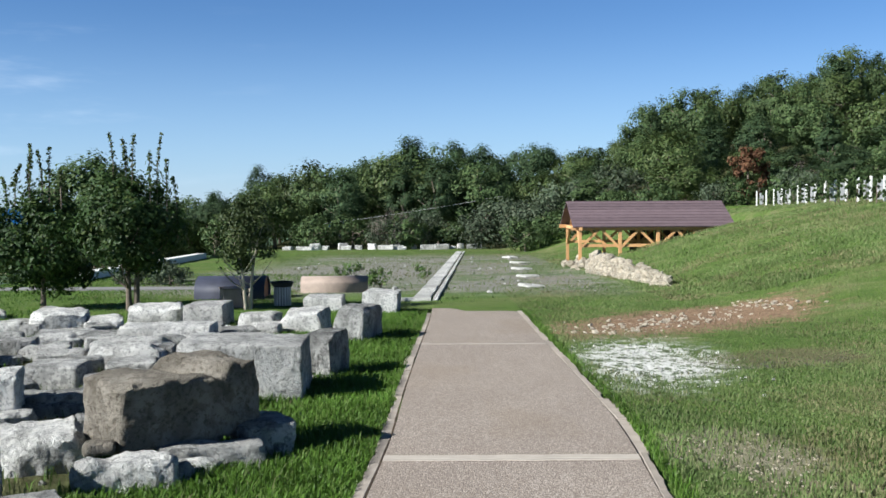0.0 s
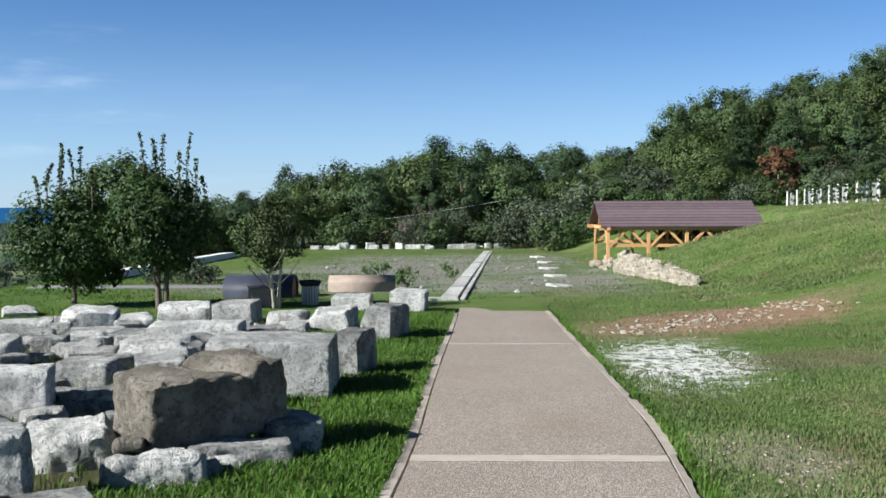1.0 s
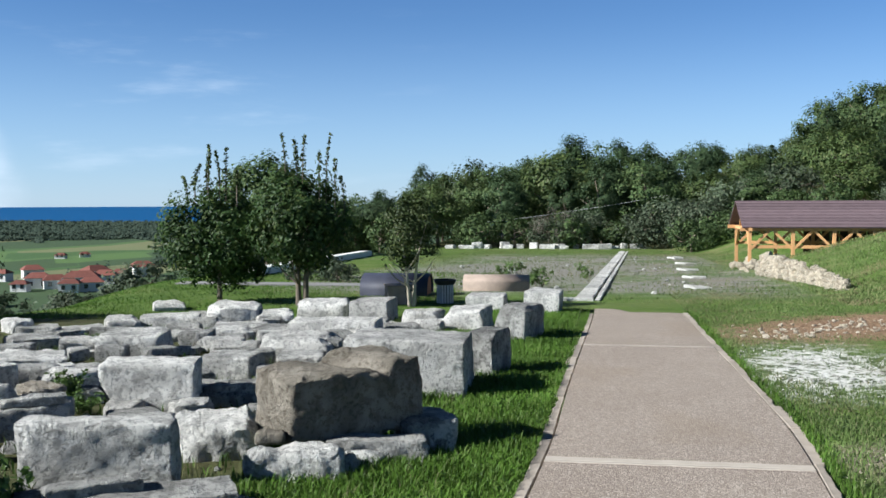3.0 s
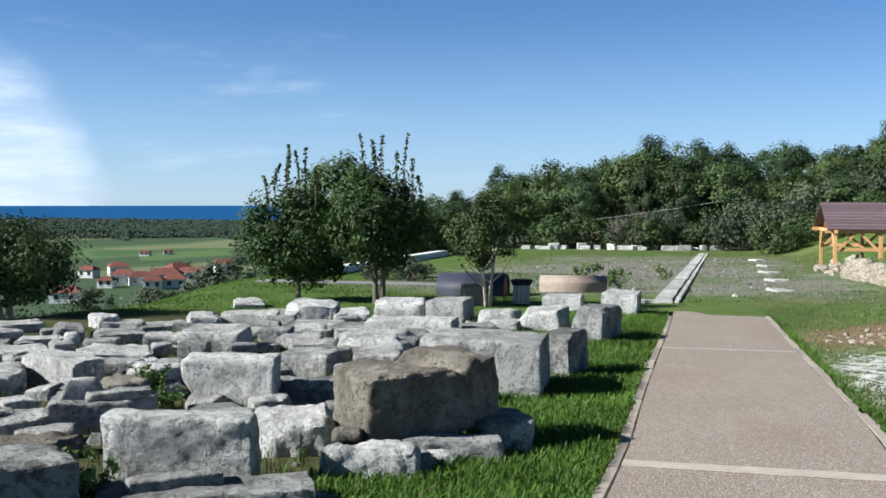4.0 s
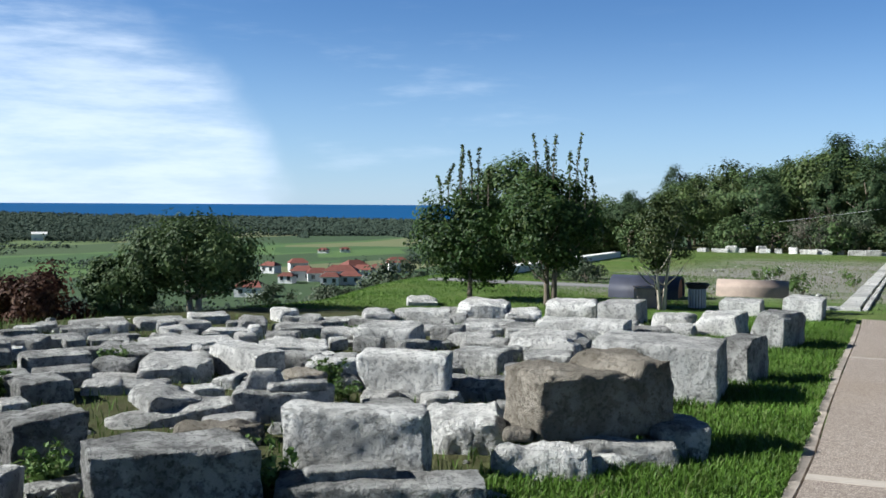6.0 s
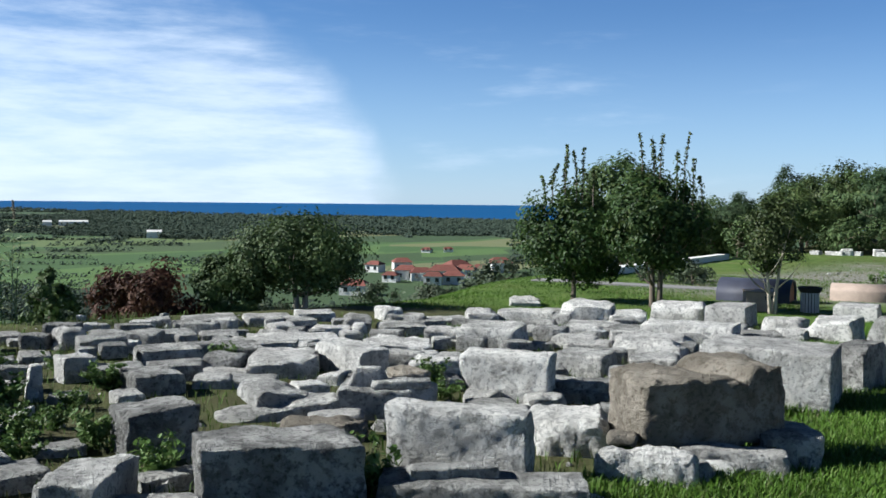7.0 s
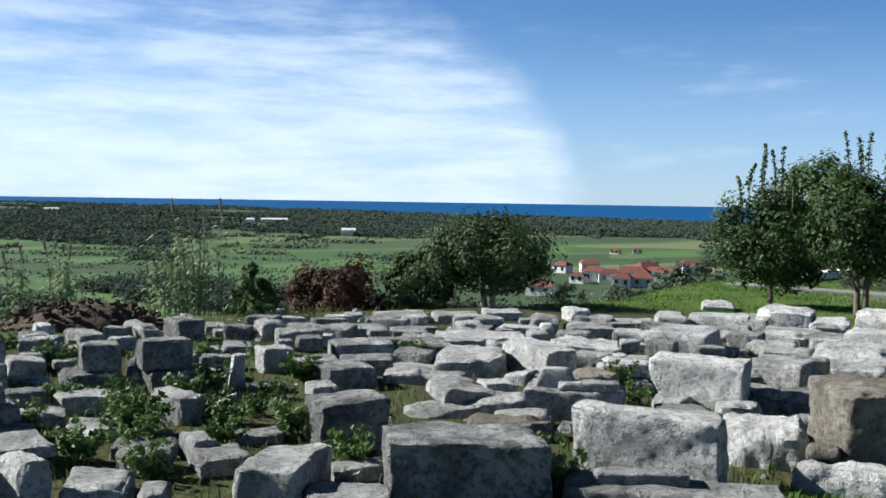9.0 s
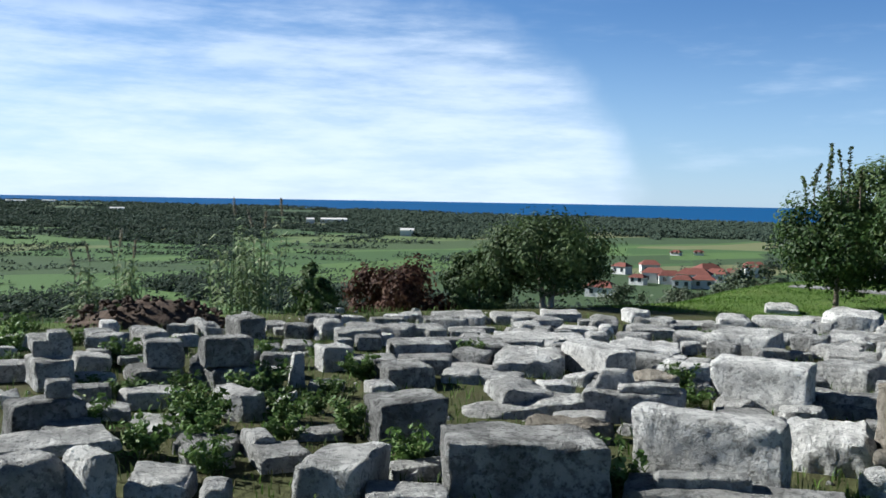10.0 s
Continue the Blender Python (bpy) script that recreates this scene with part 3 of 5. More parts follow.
def stone(x, y, w, d, h, turn, style, lift=0.0):
    """A worn block: flat faces with fine relief, broken planes, chipped edges; it stands at (x, y) on the ground or is lifted onto others."""
    count_stones[0] += 1
    STONES.append((x, y, w, d, turn, h + lift))
    k = count_stones[0]
    rng = random.Random(k * 7 + 1)
    cell = min(0.16, max(0.018, math.hypot(x, y) * 0.0038))
    low = -0.08 if lift == 0 else -0.02
    bm = bmesh.new()
    box_grid(bm, *[max(3, min(38, round(q / cell))) for q in (w, d, h - low)])
    rounding, relief, planes, depth, wear = SHAPES[style]
    half = Vector((w / 2, d / 2, (h - low) / 2))
    size = (w + d + h) / 3
    rounding, relief, wear = min(rounding, 0.45 * min(half)), relief * min(1.0, size / 0.4), wear * min(1.0, size / 0.4)
    seed = Vector((k * 3.7, k * 1.3, k * 0.7))
    lean = [rng.uniform(-0.045, 0.045) for _ in range(6)]
    broken = []
    for _ in range(planes):
        nn = Vector([rng.choice((-1, 1)) * rng.uniform(0.2, 1.0) for _ in range(3)])
        nn[rng.randrange(3)] *= 0.25
        nn.z = abs(nn.z) if rng.random() < 0.85 else nn.z
        nn.normalize()
        broken.append((nn, (abs(nn.x) + abs(nn.y) + abs(nn.z)) * rng.uniform(*depth)))
    for v in bm.verts:
        q = Vector((v.co.x * w, v.co.y * d, (v.co.z - 0.5) * (h - low)))
        core = Vector([max(-half[i] + rounding, min(half[i] - rounding, q[i])) for i in range(3)])
        off = q - core
        if off.length > 1e-6:
            q = core + off.normalized() * min(off.length, rounding)
        u = Vector((q.x / half.x, q.y / half.y, q.z / half.z))
        for nn, lim in broken:
            over = u.dot(nn) - lim
            if over > 0:
                q -= Vector((nn.x * half.x, nn.y * half.y, nn.z * half.z)) * over
                u = Vector((q.x / half.x, q.y / half.y, q.z / half.z))
        face = Vector([math.copysign(abs(c) ** 5, c) for c in u])
        face.normalize()
        n1 = noise.noise(q * (2.0 / size) + seed)
        n2 = noise.fractal(q * 7.0 + seed, 0.75, 2.1, 4)
        n3 = noise.noise(q * 26 + seed)
        rank = sorted((abs(u.x), abs(u.y), abs(u.z)))
        worn = smooth(0.78, 1.0, rank[1]) * max(0.0, noise.noise(q * 6.0 - seed) + 0.12 + 0.4 * n3)
        q += face * (relief * (0.9 * n1 + 0.8 * n2) + 0.3 * relief * n3 - wear * worn)
        if style == "taper":
            q.x *= 1 - 0.2 * (u.z + 1)
            q.y *= 1 - 0.16 * (u.z + 1)
        elif style == "taperdown" and u.z < 0.4:
            q.x += max(0.0, -u.x) * (0.4 - u.z) * 0.2 * w
        elif style == "notch":
            left = 1 - smooth(0.12, 0.3, u.x + 0.25 * u.y)
            q.z -= max(0.0, u.z) * h * (0.13 * left + 0.1 * math.exp(-((u.x + 0.25 * u.y - 0.16) / 0.1) ** 2))
            q.y += 0.05 * d * (1 - left) * (u.y < 0)
        q.z += half.z * (lean[0] * u.x + lean[1] * u.y) * max(0.0, u.z)
        q.x += half.x * (lean[2] * u.z * 0.6 + lean[4] * u.y)
        q.y += half.y * (lean[3] * u.x + lean[5] * u.z * 0.5)
        v.co = q + Vector((0, 0, (h + low) / 2))
    bm.normal_update()
    mat = SKIN[style]
    if style in ("grey", "round", "flat", "tilt") and rng.random() < 0.3:
        mat = "white"
    ob = part("boulder" if style == "round" else "stone_slab" if style in ("flat", "tilt") else "stone_block", bm, mat, shade=True)
    ob.data.set_sharp_from_angle(angle=radians(36))
    tip = 8 if style == "tilt" else 1.8 if lift == 0 else 1.2
    ob.matrix_basis = pose(x, y, ground_z(x, y) + lift, rng.uniform(-tip, tip) * 0.6, rng.uniform(-tip, tip), turn)
    tagged(ob, LABELS[style], "boulder" if style == "round" else "stone", "ancient stones in the grass")
    return ob


stone(-5.37, 2.54, 0.39, 0.30, 0.24, 79, "round", 0.00)
stone(-5.12, 2.79, 0.16, 0.30, 0.29, 92, "rough", 0.00)
stone(-6.05, 3.04, 0.73, 0.49, 0.05, 72, "flat", 0.11)
stone(-6.80, 3.36, 0.49, 0.32, 0.25, 78, "dark", 0.00)
stone(-6.73, 3.43, 0.18, 0.15, 0.11, 68, "round", 0.28)
stone(-8.11, 3.57, 0.17, 0.28, 0.11, 76, "grey", 0.00)
stone(-8.42, 4.21, 0.32, 0.53, 0.23, 74, "dark", 0.05)
stone(-8.64, 4.33, 0.34, 0.51, 0.13, 70, "dark", 0.30)
stone(-8.47, 4.30, 0.16, 0.21, 0.05, 63, "dark", 0.45)
stone(-8.32, 4.56, 0.34, 0.22, 0.12, 71, "rough", 0.00)
stone(-10.68, 5.92, 0.29, 0.44, 0.08, 73, "dark", 0.11)
stone(-10.67, 5.92, 0.34, 0.25, 0.07, 67, "grey", 0.00)
stone(-10.29, 6.32, 0.30, 0.56, 0.21, 77, "dark", 0.00)
stone(-8.27, 5.22, 0.34, 0.33, 0.22, 64, "dark", 0.16)
stone(-8.31, 5.16, 0.47, 0.49, 0.14, 74, "dark", 0.00)
stone(-7.33, 4.51, 0.47, 0.32, 0.13, 77, "grey", 0.00)
stone(-9.10, 5.39, 0.27, 0.24, 0.06, 69, "flat", 0.06)
stone(-10.80, 7.40, 0.23, 0.59, 0.19, 80, "rough", 0.00)
stone(-10.47, 7.77, 0.35, 0.56, 0.27, 75, "dark", 0.00)
stone(-7.73, 5.53, 0.44, 0.34, 0.24, 68, "dark", 0.21)
stone(-7.79, 5.58, 0.50, 0.55, 0.18, 80, "dark", 0.00)
stone(-6.54, 4.80, 0.28, 0.61, 0.22, 74, "tilt", 0.00)
stone(-6.42, 4.03, 0.40, 0.57, 0.08, 55, "flat", 0.00)
stone(-5.36, 4.09, 0.16, 0.31, 0.17, 71, "dark", 0.00)
stone(-5.00, 3.16, 0.34, 0.50, 0.13, 52, "flat", 0.00)
stone(-4.67, 3.28, 0.15, 0.26, 0.12, 44, "tilt", 0.00)
stone(-10.84, 8.54, 0.31, 0.42, 0.12, 60, "dark", 0.00)
stone(-10.59, 8.62, 0.51, 0.54, 0.09, 57, "grey", 0.00)
stone(-9.98, 8.73, 0.33, 0.55, 0.24, 59, "round", 0.00)
stone(-9.09, 7.09, 0.25, 0.29, 0.11, 58, "dark", 0.00)
stone(-9.13, 7.52, 0.33, 0.47, 0.12, 55, "tilt", 0.00)
stone(-8.99, 8.31, 0.53, 0.48, 0.09, 55, "flat", 0.15)
stone(-8.35, 7.52, 0.19, 0.20, 0.09, 56, "dark", 0.15)
stone(-8.24, 7.78, 0.27, 0.32, 0.13, 51, "dark", 0.14)
stone(-7.35, 6.04, 0.16, 0.15, 0.31, 61, "taper", 0.00)
stone(-7.08, 6.17, 0.33, 0.25, 0.07, 49, "flat", 0.00)
stone(-7.82, 6.91, 0.34, 0.27, 0.26, 73, "grey", 0.00)
stone(-7.48, 7.11, 0.50, 0.41, 0.09, 52, "flat", 0.09)
stone(-6.87, 6.95, 0.46, 0.60, 0.20, 61, "dark", 0.00)
stone(-8.00, 8.34, 0.68, 0.58, 0.20, 58, "dark", 0.00)
stone(-5.09, 5.18, 0.51, 0.50, 0.33, 60, "dark", 0.00)
stone(-4.43, 4.00, 0.38, 0.64, 0.22, 29, "grey", 0.00)
stone(-3.94, 4.02, 0.46, 0.30, 0.11, 41, "flat", 0.00)
stone(-3.76, 4.81, 0.94, 0.64, 0.34, 44, "dark", 0.00)
stone(-3.06, 5.79, 0.92, 0.22, 0.44, 17, "white", 0.00)
stone(-2.80, 7.03, 0.60, 0.75, 0.25, 18, "rough", 0.00)
stone(-2.66, 5.29, 1.20, 0.40, 0.15, 22, "flat", 0.00)
stone(-2.82, 5.24, 0.53, 0.15, 0.07, 38, "flat", 0.14)
stone(-4.56, 7.32, 0.80, 0.60, 0.25, 29, "grey", 0.00)
stone(-4.62, 7.14, 0.35, 0.14, 0.15, 28, "taper", 0.26)
stone(-4.48, 7.52, 0.32, 0.40, 0.11, 37, "brown", 0.25)
stone(-4.36, 7.21, 0.49, 0.15, 0.05, 29, "flat", 0.27)
stone(-3.99, 8.51, 0.83, 0.36, 0.44, 12, "taperdown", 0.00)
stone(-5.92, 12.17, 0.79, 0.89, 0.29, 14, "grey", 0.00)
stone(-4.04, 10.60, 0.58, 0.58, 0.24, 7, "grey", 0.00)
stone(-3.60, 9.01, 0.30, 0.41, 0.13, 17, "tilt", 0.06)
stone(-3.48, 8.92, 0.70, 0.38, 0.11, 25, "dark", 0.00)
stone(-3.39, 8.96, 0.60, 0.27, 0.08, 26, "dark", 0.11)
stone(-6.66, 8.64, 0.73, 0.85, 0.21, 34, "rough", 0.00)
stone(-6.14, 9.13, 0.38, 1.00, 0.30, 64, "grey", 0.00)
stone(-6.57, 10.78, 0.84, 0.84, 0.17, 27, "rough", 0.00)
stone(-7.93, 9.38, 0.55, 0.80, 0.14, 52, "dark", 0.00)
stone(-6.87, 7.95, 0.60, 0.78, 0.05, 33, "flat", 0.00)
stone(-5.37, 6.82, 0.48, 0.54, 0.13, 58, "tilt", 0.09)
stone(-5.18, 6.66, 1.01, 0.41, 0.12, 50, "tilt", 0.00)
stone(-4.44, 6.25, 0.63, 0.31, 0.13, 35, "brown", 0.00)
stone(-5.09, 9.11, 0.53, 0.43, 0.24, 23, "rough", 0.00)
stone(-8.02, 10.61, 1.15, 0.66, 0.12, 43, "grey", 0.00)
stone(-9.10, 10.43, 0.48, 0.57, 0.10, 47, "dark", 0.00)
stone(-9.54, 9.99, 0.57, 0.57, 0.13, 54, "flat", 0.00)
stone(-10.34, 11.10, 0.32, 0.48, 0.11, 49, "dark", 0.00)
stone(-10.47, 11.84, 0.81, 0.74, 0.12, 51, "flat", 0.00)
stone(-9.88, 12.44, 0.72, 0.57, 0.15, 52, "grey", 0.00)
stone(-9.04, 12.07, 0.49, 0.53, 0.18, 51, "dark", 0.00)
stone(-9.80, 13.54, 0.61, 0.63, 0.14, 42, "grey", 0.00)
stone(-8.37, 12.60, 0.38, 0.54, 0.24, 37, "tilt", 0.00)
stone(-8.95, 14.42, 0.36, 0.65, 0.21, 46, "rough", 0.00)
stone(-7.96, 12.06, 0.21, 0.30, 0.18, 37, "round", 0.00)
stone(-7.65, 12.72, 0.66, 0.65, 0.14, 43, "dark", 0.00)
stone(-8.39, 12.02, 0.56, 0.47, 0.11, 41, "flat", 0.00)
stone(-6.64, 12.12, 0.50, 0.44, 0.20, 24, "white", 0.00)
stone(-8.63, 14.74, 0.25, 0.40, 0.09, 38, "grey", 0.00)
stone(-7.85, 14.40, 0.63, 0.58, 0.10, 34, "grey", 0.00)
stone(-8.45, 14.30, 0.52, 0.60, 0.11, 40, "flat", 0.00)
stone(-7.63, 15.21, 0.53, 0.75, 0.18, 30, "rough", 0.00)
stone(-8.48, 18.91, 0.62, 0.80, 0.15, 24, "rough", 0.00)
stone(-7.09, 15.83, 0.95, 0.67, 0.18, 16, "white", 0.00)
stone(-6.68, 16.17, 0.49, 0.68, 0.19, 17, "dark", 0.00)
stone(-5.52, 13.22, 0.42, 0.62, 0.21, 14, "dark", 0.00)
stone(-5.54, 14.92, 0.78, 0.71, 0.13, 17, "flat", 0.00)
stone(-5.30, 12.34, 0.33, 0.25, 0.09, 27, "flat", 0.00)
stone(-4.62, 12.43, 0.56, 0.36, 0.10, 20, "flat", 0.00)
stone(-6.18, 16.40, 0.83, 1.00, 0.34, 16, "rough", 0.00)
stone(-5.48, 16.39, 0.59, 0.81, 0.22, 16, "rough", 0.00)
stone(-3.94, 14.56, 1.30, 0.56, 0.27, 4, "white", 0.00)
stone(-5.08, 18.00, 0.90, 1.00, 0.30, 12, "rough", 0.00)
stone(-4.02, 17.45, 0.67, 0.86, 0.36, -1, "white", 0.00)
stone(-3.03, 16.82, 0.64, 1.00, 0.24, 2, "rough", 0.00)
stone(-2.16, 16.04, 0.67, 1.00, 0.36, -2, "rough", 0.00)
stone(-2.33, 20.06, 0.74, 1.00, 0.30, -0, "white", 0.00)
stone(-1.19, 19.67, 0.67, 1.00, 0.42, -3, "white", 0.00)
stone(-1.26, 14.90, 0.50, 0.99, 0.50, -12, "tilt", 0.00)
stone(-1.29, 11.30, 0.32, 0.67, 0.49, -12, "dark", 0.00)
stone(-3.58, 15.63, 0.40, 0.58, 0.19, 7, "grey", 0.00)
stone(-3.41, 14.50, 0.37, 0.51, 0.16, 10, "flat", 0.00)
stone(-3.78, 12.28, 0.92, 0.96, 0.29, 7, "rough", 0.00)
stone(-1.94, 10.00, 1.17, 1.00, 0.55, 5, "white", 0.00)
stone(-3.47, 11.35, 0.53, 0.65, 0.17, 14, "flat", 0.00)
stone(-5.40, 14.11, 0.70, 0.51, 0.16, 18, "rough", 0.00)
stone(-4.91, 14.57, 0.55, 0.71, 0.15, 13, "dark", 0.00)
stone(-4.65, 12.33, 0.59, 0.52, 0.16, 17, "rough", 0.00)
stone(-3.35, 12.21, 0.25, 0.39, 0.24, 4, "dark", 0.00)
stone(-1.98, 6.28, 0.62, 0.24, 0.20, 10, "rough", 0.00)
stone(-1.58, 6.85, 0.71, 0.20, 0.17, 17, "grey", 0.00)
stone(-1.34, 7.42, 0.40, 0.55, 0.24, 22, "dark", 0.00)
stone(-2.24, 6.55, 0.20, 0.14, 0.07, 17, "brown", 0.18)
stone(-1.90, 7.16, 1.10, 0.62, 0.53, 40, "notch", 0.16)


# ---- trees ----
def grow(name, rng, height, width, trunk, mat, bark="bark", leaves=2500, leaf=0.3, clumps=26, stems=1, lift=0.3, shape="round", limbs=5, aspect=0.55):
    """A tree thing at the origin: tapered trunk with limbs, and a crown of leaves in uneven clumps."""
    tree = new(name)
    verts, faces, tips = [], [], []
    for s in range(stems):
        off = Vector(((s - (stems - 1) / 2) * trunk * 2.2, rng.uniform(-1, 1) * trunk, -0.1))
        lean = Vector((rng.uniform(-1, 1) * 0.08 * height + (s - (stems - 1) / 2) * 0.10 * height, rng.uniform(-1, 1) * 0.05 * height, 0))
        top = height * rng.uniform(0.6, 0.75)
        pts = [off + lean * f * f + Vector((0, 0, top * f)) + Vector((rng.uniform(-1, 1), rng.uniform(-1, 1), 0)) * trunk * 0.5 * f for f in (0, 0.15, 0.35, 0.55, 0.8, 1)]
        tube(verts, faces, pts, [trunk * g for g in (1.25, 1, 0.85, 0.65, 0.4, 0.15)])
        for _ in range(limbs):
            p = pts[rng.choice((2, 3, 3, 4))]
            a = rng.uniform(0, 2 * math.pi)
            e = p + Vector((math.cos(a) * width * 0.36, math.sin(a) * width * 0.36, height * rng.uniform(0.08, 0.22)))
            tube(verts, faces, [p, p.lerp(e, 0.5) + Vector((0, 0, -0.02 * height)), e], [trunk * 0.45, trunk * 0.3, trunk * 0.1], 5)
            tips.append(e)
    body = raw("trunk", verts, faces, bark, tree, True)
    tagged(body, "bark-covered trunk with limbs")
    g = np.random.default_rng(rng.randrange(10 ** 6))
    c, spread = [], []
    mid = Vector((0, 0, height * (lift + 1) / 2))
    for i in range(clumps):
        while True:
            p = Vector((rng.uniform(-1, 1), rng.uniform(-1, 1), rng.uniform(-1, 1)))
            if 0.15 < p.length < 1:
                break
        p *= (0.7 + 0.22 * rng.random()) / max(p.length, 0.7)
        zz = p.z
        if shape == "cone":
            k = 1.05 - 0.9 * (zz * 0.5 + 0.5)
            p.x, p.y = p.x * k * 1.2, p.y * k * 1.2
        elif shape == "flat":
            p.z = abs(p.z) * 0.8 - 0.1
        elif shape == "tall":
            k = 1.0 - 0.35 * (zz * 0.5 + 0.5)
            p.x, p.y = p.x * k, p.y * k
        c.append((p.x * width / 2, p.y * width / 2, mid.z + p.z * height * (1 - lift) / 2))
        spread.append(width * (rng.uniform(0.085, 0.145) if height > 6 else rng.uniform(0.10, 0.165)) * (0.6 if shape == "cone" and zz > 0.3 else 1))
    far = height > 6
    v, f = leaf_cloud(c, spread, leaves, leaf, g, 1.0 if far else 0.7, centre=mid, aspect=aspect, jitter=0.22 if far else 0.4)
    v[:, 2] = np.maximum(v[:, 2], 0.05)
    me = mesh_from("crown", v, f, mat)
    crown = new("crown", me)
    crown.parent = tree
    return tree


def setdown(tree, x, y, turn, s, label, category="tree", group="", sink=0.05):
    tree.matrix_basis = Matrix.Translation((x, y, ground_z(x, y) - sink)) @ Matrix.Rotation(radians(turn), 4, "Z") @ Matrix.Scale(s, 4)
    return tagged(tree, label, category, group)


def placed(kind, x, y, s, turn, tall=1.0):
    ob = copy_thing(kind, pose(x, y, ground_z(x, y) - 0.1, 0, 0, turn))
    ob.scale = (s, s, s * tall)
    return ob


rt = random.Random(11)
GROVE = "trees of the wood behind the terrace"
KINDS = [
    setdown(grow("oak_tree", rt, 9, 7.5, 0.2, "oak", leaves=6800, leaf=0.3, clumps=80, lift=0.12), -30, 105, 0, 1, "broad dark green oak in the wood", group=GROVE),
    setdown(grow("pine_tree", rt, 9.5, 6.0, 0.18, "pine", leaves=6800, leaf=0.3, clumps=76, lift=0.15, shape="tall", aspect=0.4), -20, 104, 0, 1, "dark green pine in the wood", group=GROVE),
    setdown(grow("fir_tree", rt, 10, 4.5, 0.16, "pine", leaves=6800, leaf=0.3, clumps=70, lift=0.08, shape="cone", aspect=0.4), 2, 104, 0, 1, "pointed dark conifer in the wood", group=GROVE),
    setdown(grow("oak_tree", rt, 8, 8.5, 0.22, "young", leaves=6800, leaf=0.3, clumps=80, lift=0.1), -8, 104, 0, 1, "light green broadleaf tree in the wood", group=GROVE),
    setdown(grow("pine_tree", rt, 8.5, 7.5, 0.2, "pine", leaves=6800, leaf=0.3, clumps=70, lift=0.3, shape="flat", aspect=0.4), 10, 104, 0, 1, "flat-topped pine in the wood", group=GROVE),
]
SHRUB = setdown(grow("shrub", rt, 3.4, 5.2, 0.1, "olive", leaves=2200, leaf=0.24, clumps=60, lift=0.0), 6.5, 78, 0, 1, "rounded grey-green shrub at the wood's edge", "shrub", "shrubs along the wood")
SHRUB2 = setdown(grow("shrub", rt, 3.0, 4.0, 0.1, "oak", leaves=1800, leaf=0.24, clumps=56, lift=0.0), -3, 80, 0, 1, "green shrub at the wood's edge", "shrub", "shrubs along the wood")


def skyline(px):
    """Height of the wood's outline above the level of the eye, as a slope, by bearing."""
    marks = ((-0.30, 0.001), (-0.235, 0.008), (-0.185, 0.014), (-0.14, 0.034), (-0.107, 0.044), (-0.08, 0.040), (-0.046, 0.056), (-0.02, 0.060), (0.017, 0.059),
             (0.048, 0.048), (0.068, 0.034), (0.098, 0.038), (0.13, 0.048), (0.172, 0.056), (0.195, 0.080), (0.215, 0.110), (0.24, 0.106), (0.265, 0.103), (0.30, 0.112), (0.35, 0.128), (0.39, 0.141), (0.48, 0.145), (0.6, 0.14))
    for (p, a), (q, b) in zip(marks, marks[1:]):
        if px <= q:
            f = max(0.0, (px - p) / (q - p))
            return a + (b - a) * f
    return marks[-1][1]


def wood():
    """Rows of trees; each tree as tall as the outline of the wood asks."""
    for depth, share, step, first in ((73, 0.34, 4.2, 0.24), (80, 0.55, 4.2, 0.16), (86, 0.66, 4.4, -0.28), (92, 0.84, 4.4, -0.29), (99, 1.0, 4.4, -0.30), (106, 1.0, 4.6, -0.30), (114, 0.86, 5.0, -0.32)):
        x = first * depth
        while x < 0.58 * depth:
            y = depth + rt.uniform(-3, 3) + 10 * smooth(0.16, 0.3, x / depth) * (share > 0.8)
            xx = x + rt.uniform(-1.5, 1.5)
            top = 1.62 + skyline(xx / y) * y * (1 if share == 1.0 else share + rt.uniform(-0.14, 0.12)) - ground_z(xx, y)
            top = max(3.0, min(18.0, top * rt.uniform(1.0, 1.09)))
            k = rt.choice((0, 1, 0, 3, 4, 1) if xx < 8 else (0, 1, 3, 0, 3, 1, 2))
            s = top / (9, 9.5, 10, 8, 8.5)[k]
            ob = placed(KINDS[k], xx, y, s, rt.uniform(0, 360))
            ob.scale = (max(0.75, s * rt.uniform(0.9, 1.15)), max(0.75, s), s)
            x += step * rt.uniform(0.75, 1.2)
    x = -17.0
    while x < 16:
        y = 81 + rt.uniform(-1.5, 2.0)
        placed(rt.choice((SHRUB, SHRUB2, SHRUB2)), x, y, rt.uniform(0.65, 1.25), rt.uniform(0, 360))
        x += rt.uniform(1.8, 3.0)
    for k in range(9):
        placed(SHRUB2, 5.5 + k * 1.1, 69 + rt.uniform(-1.5, 3), rt.uniform(0.5, 0.85), rt.uniform(0, 360))
    for _ in range(26):
        x = rt.uniform(17, 40)
        placed(rt.choice((SHRUB, SHRUB2, SHRUB2)), x, 67 + rt.uniform(-2, 3), rt.uniform(0.5, 0.9), rt.uniform(0, 360))


wood()
for ob in KINDS:
    ob.matrix_basis = Matrix.Translation((ob.location.x, 112, ground_z(ob.location.x, 112) - 0.1))


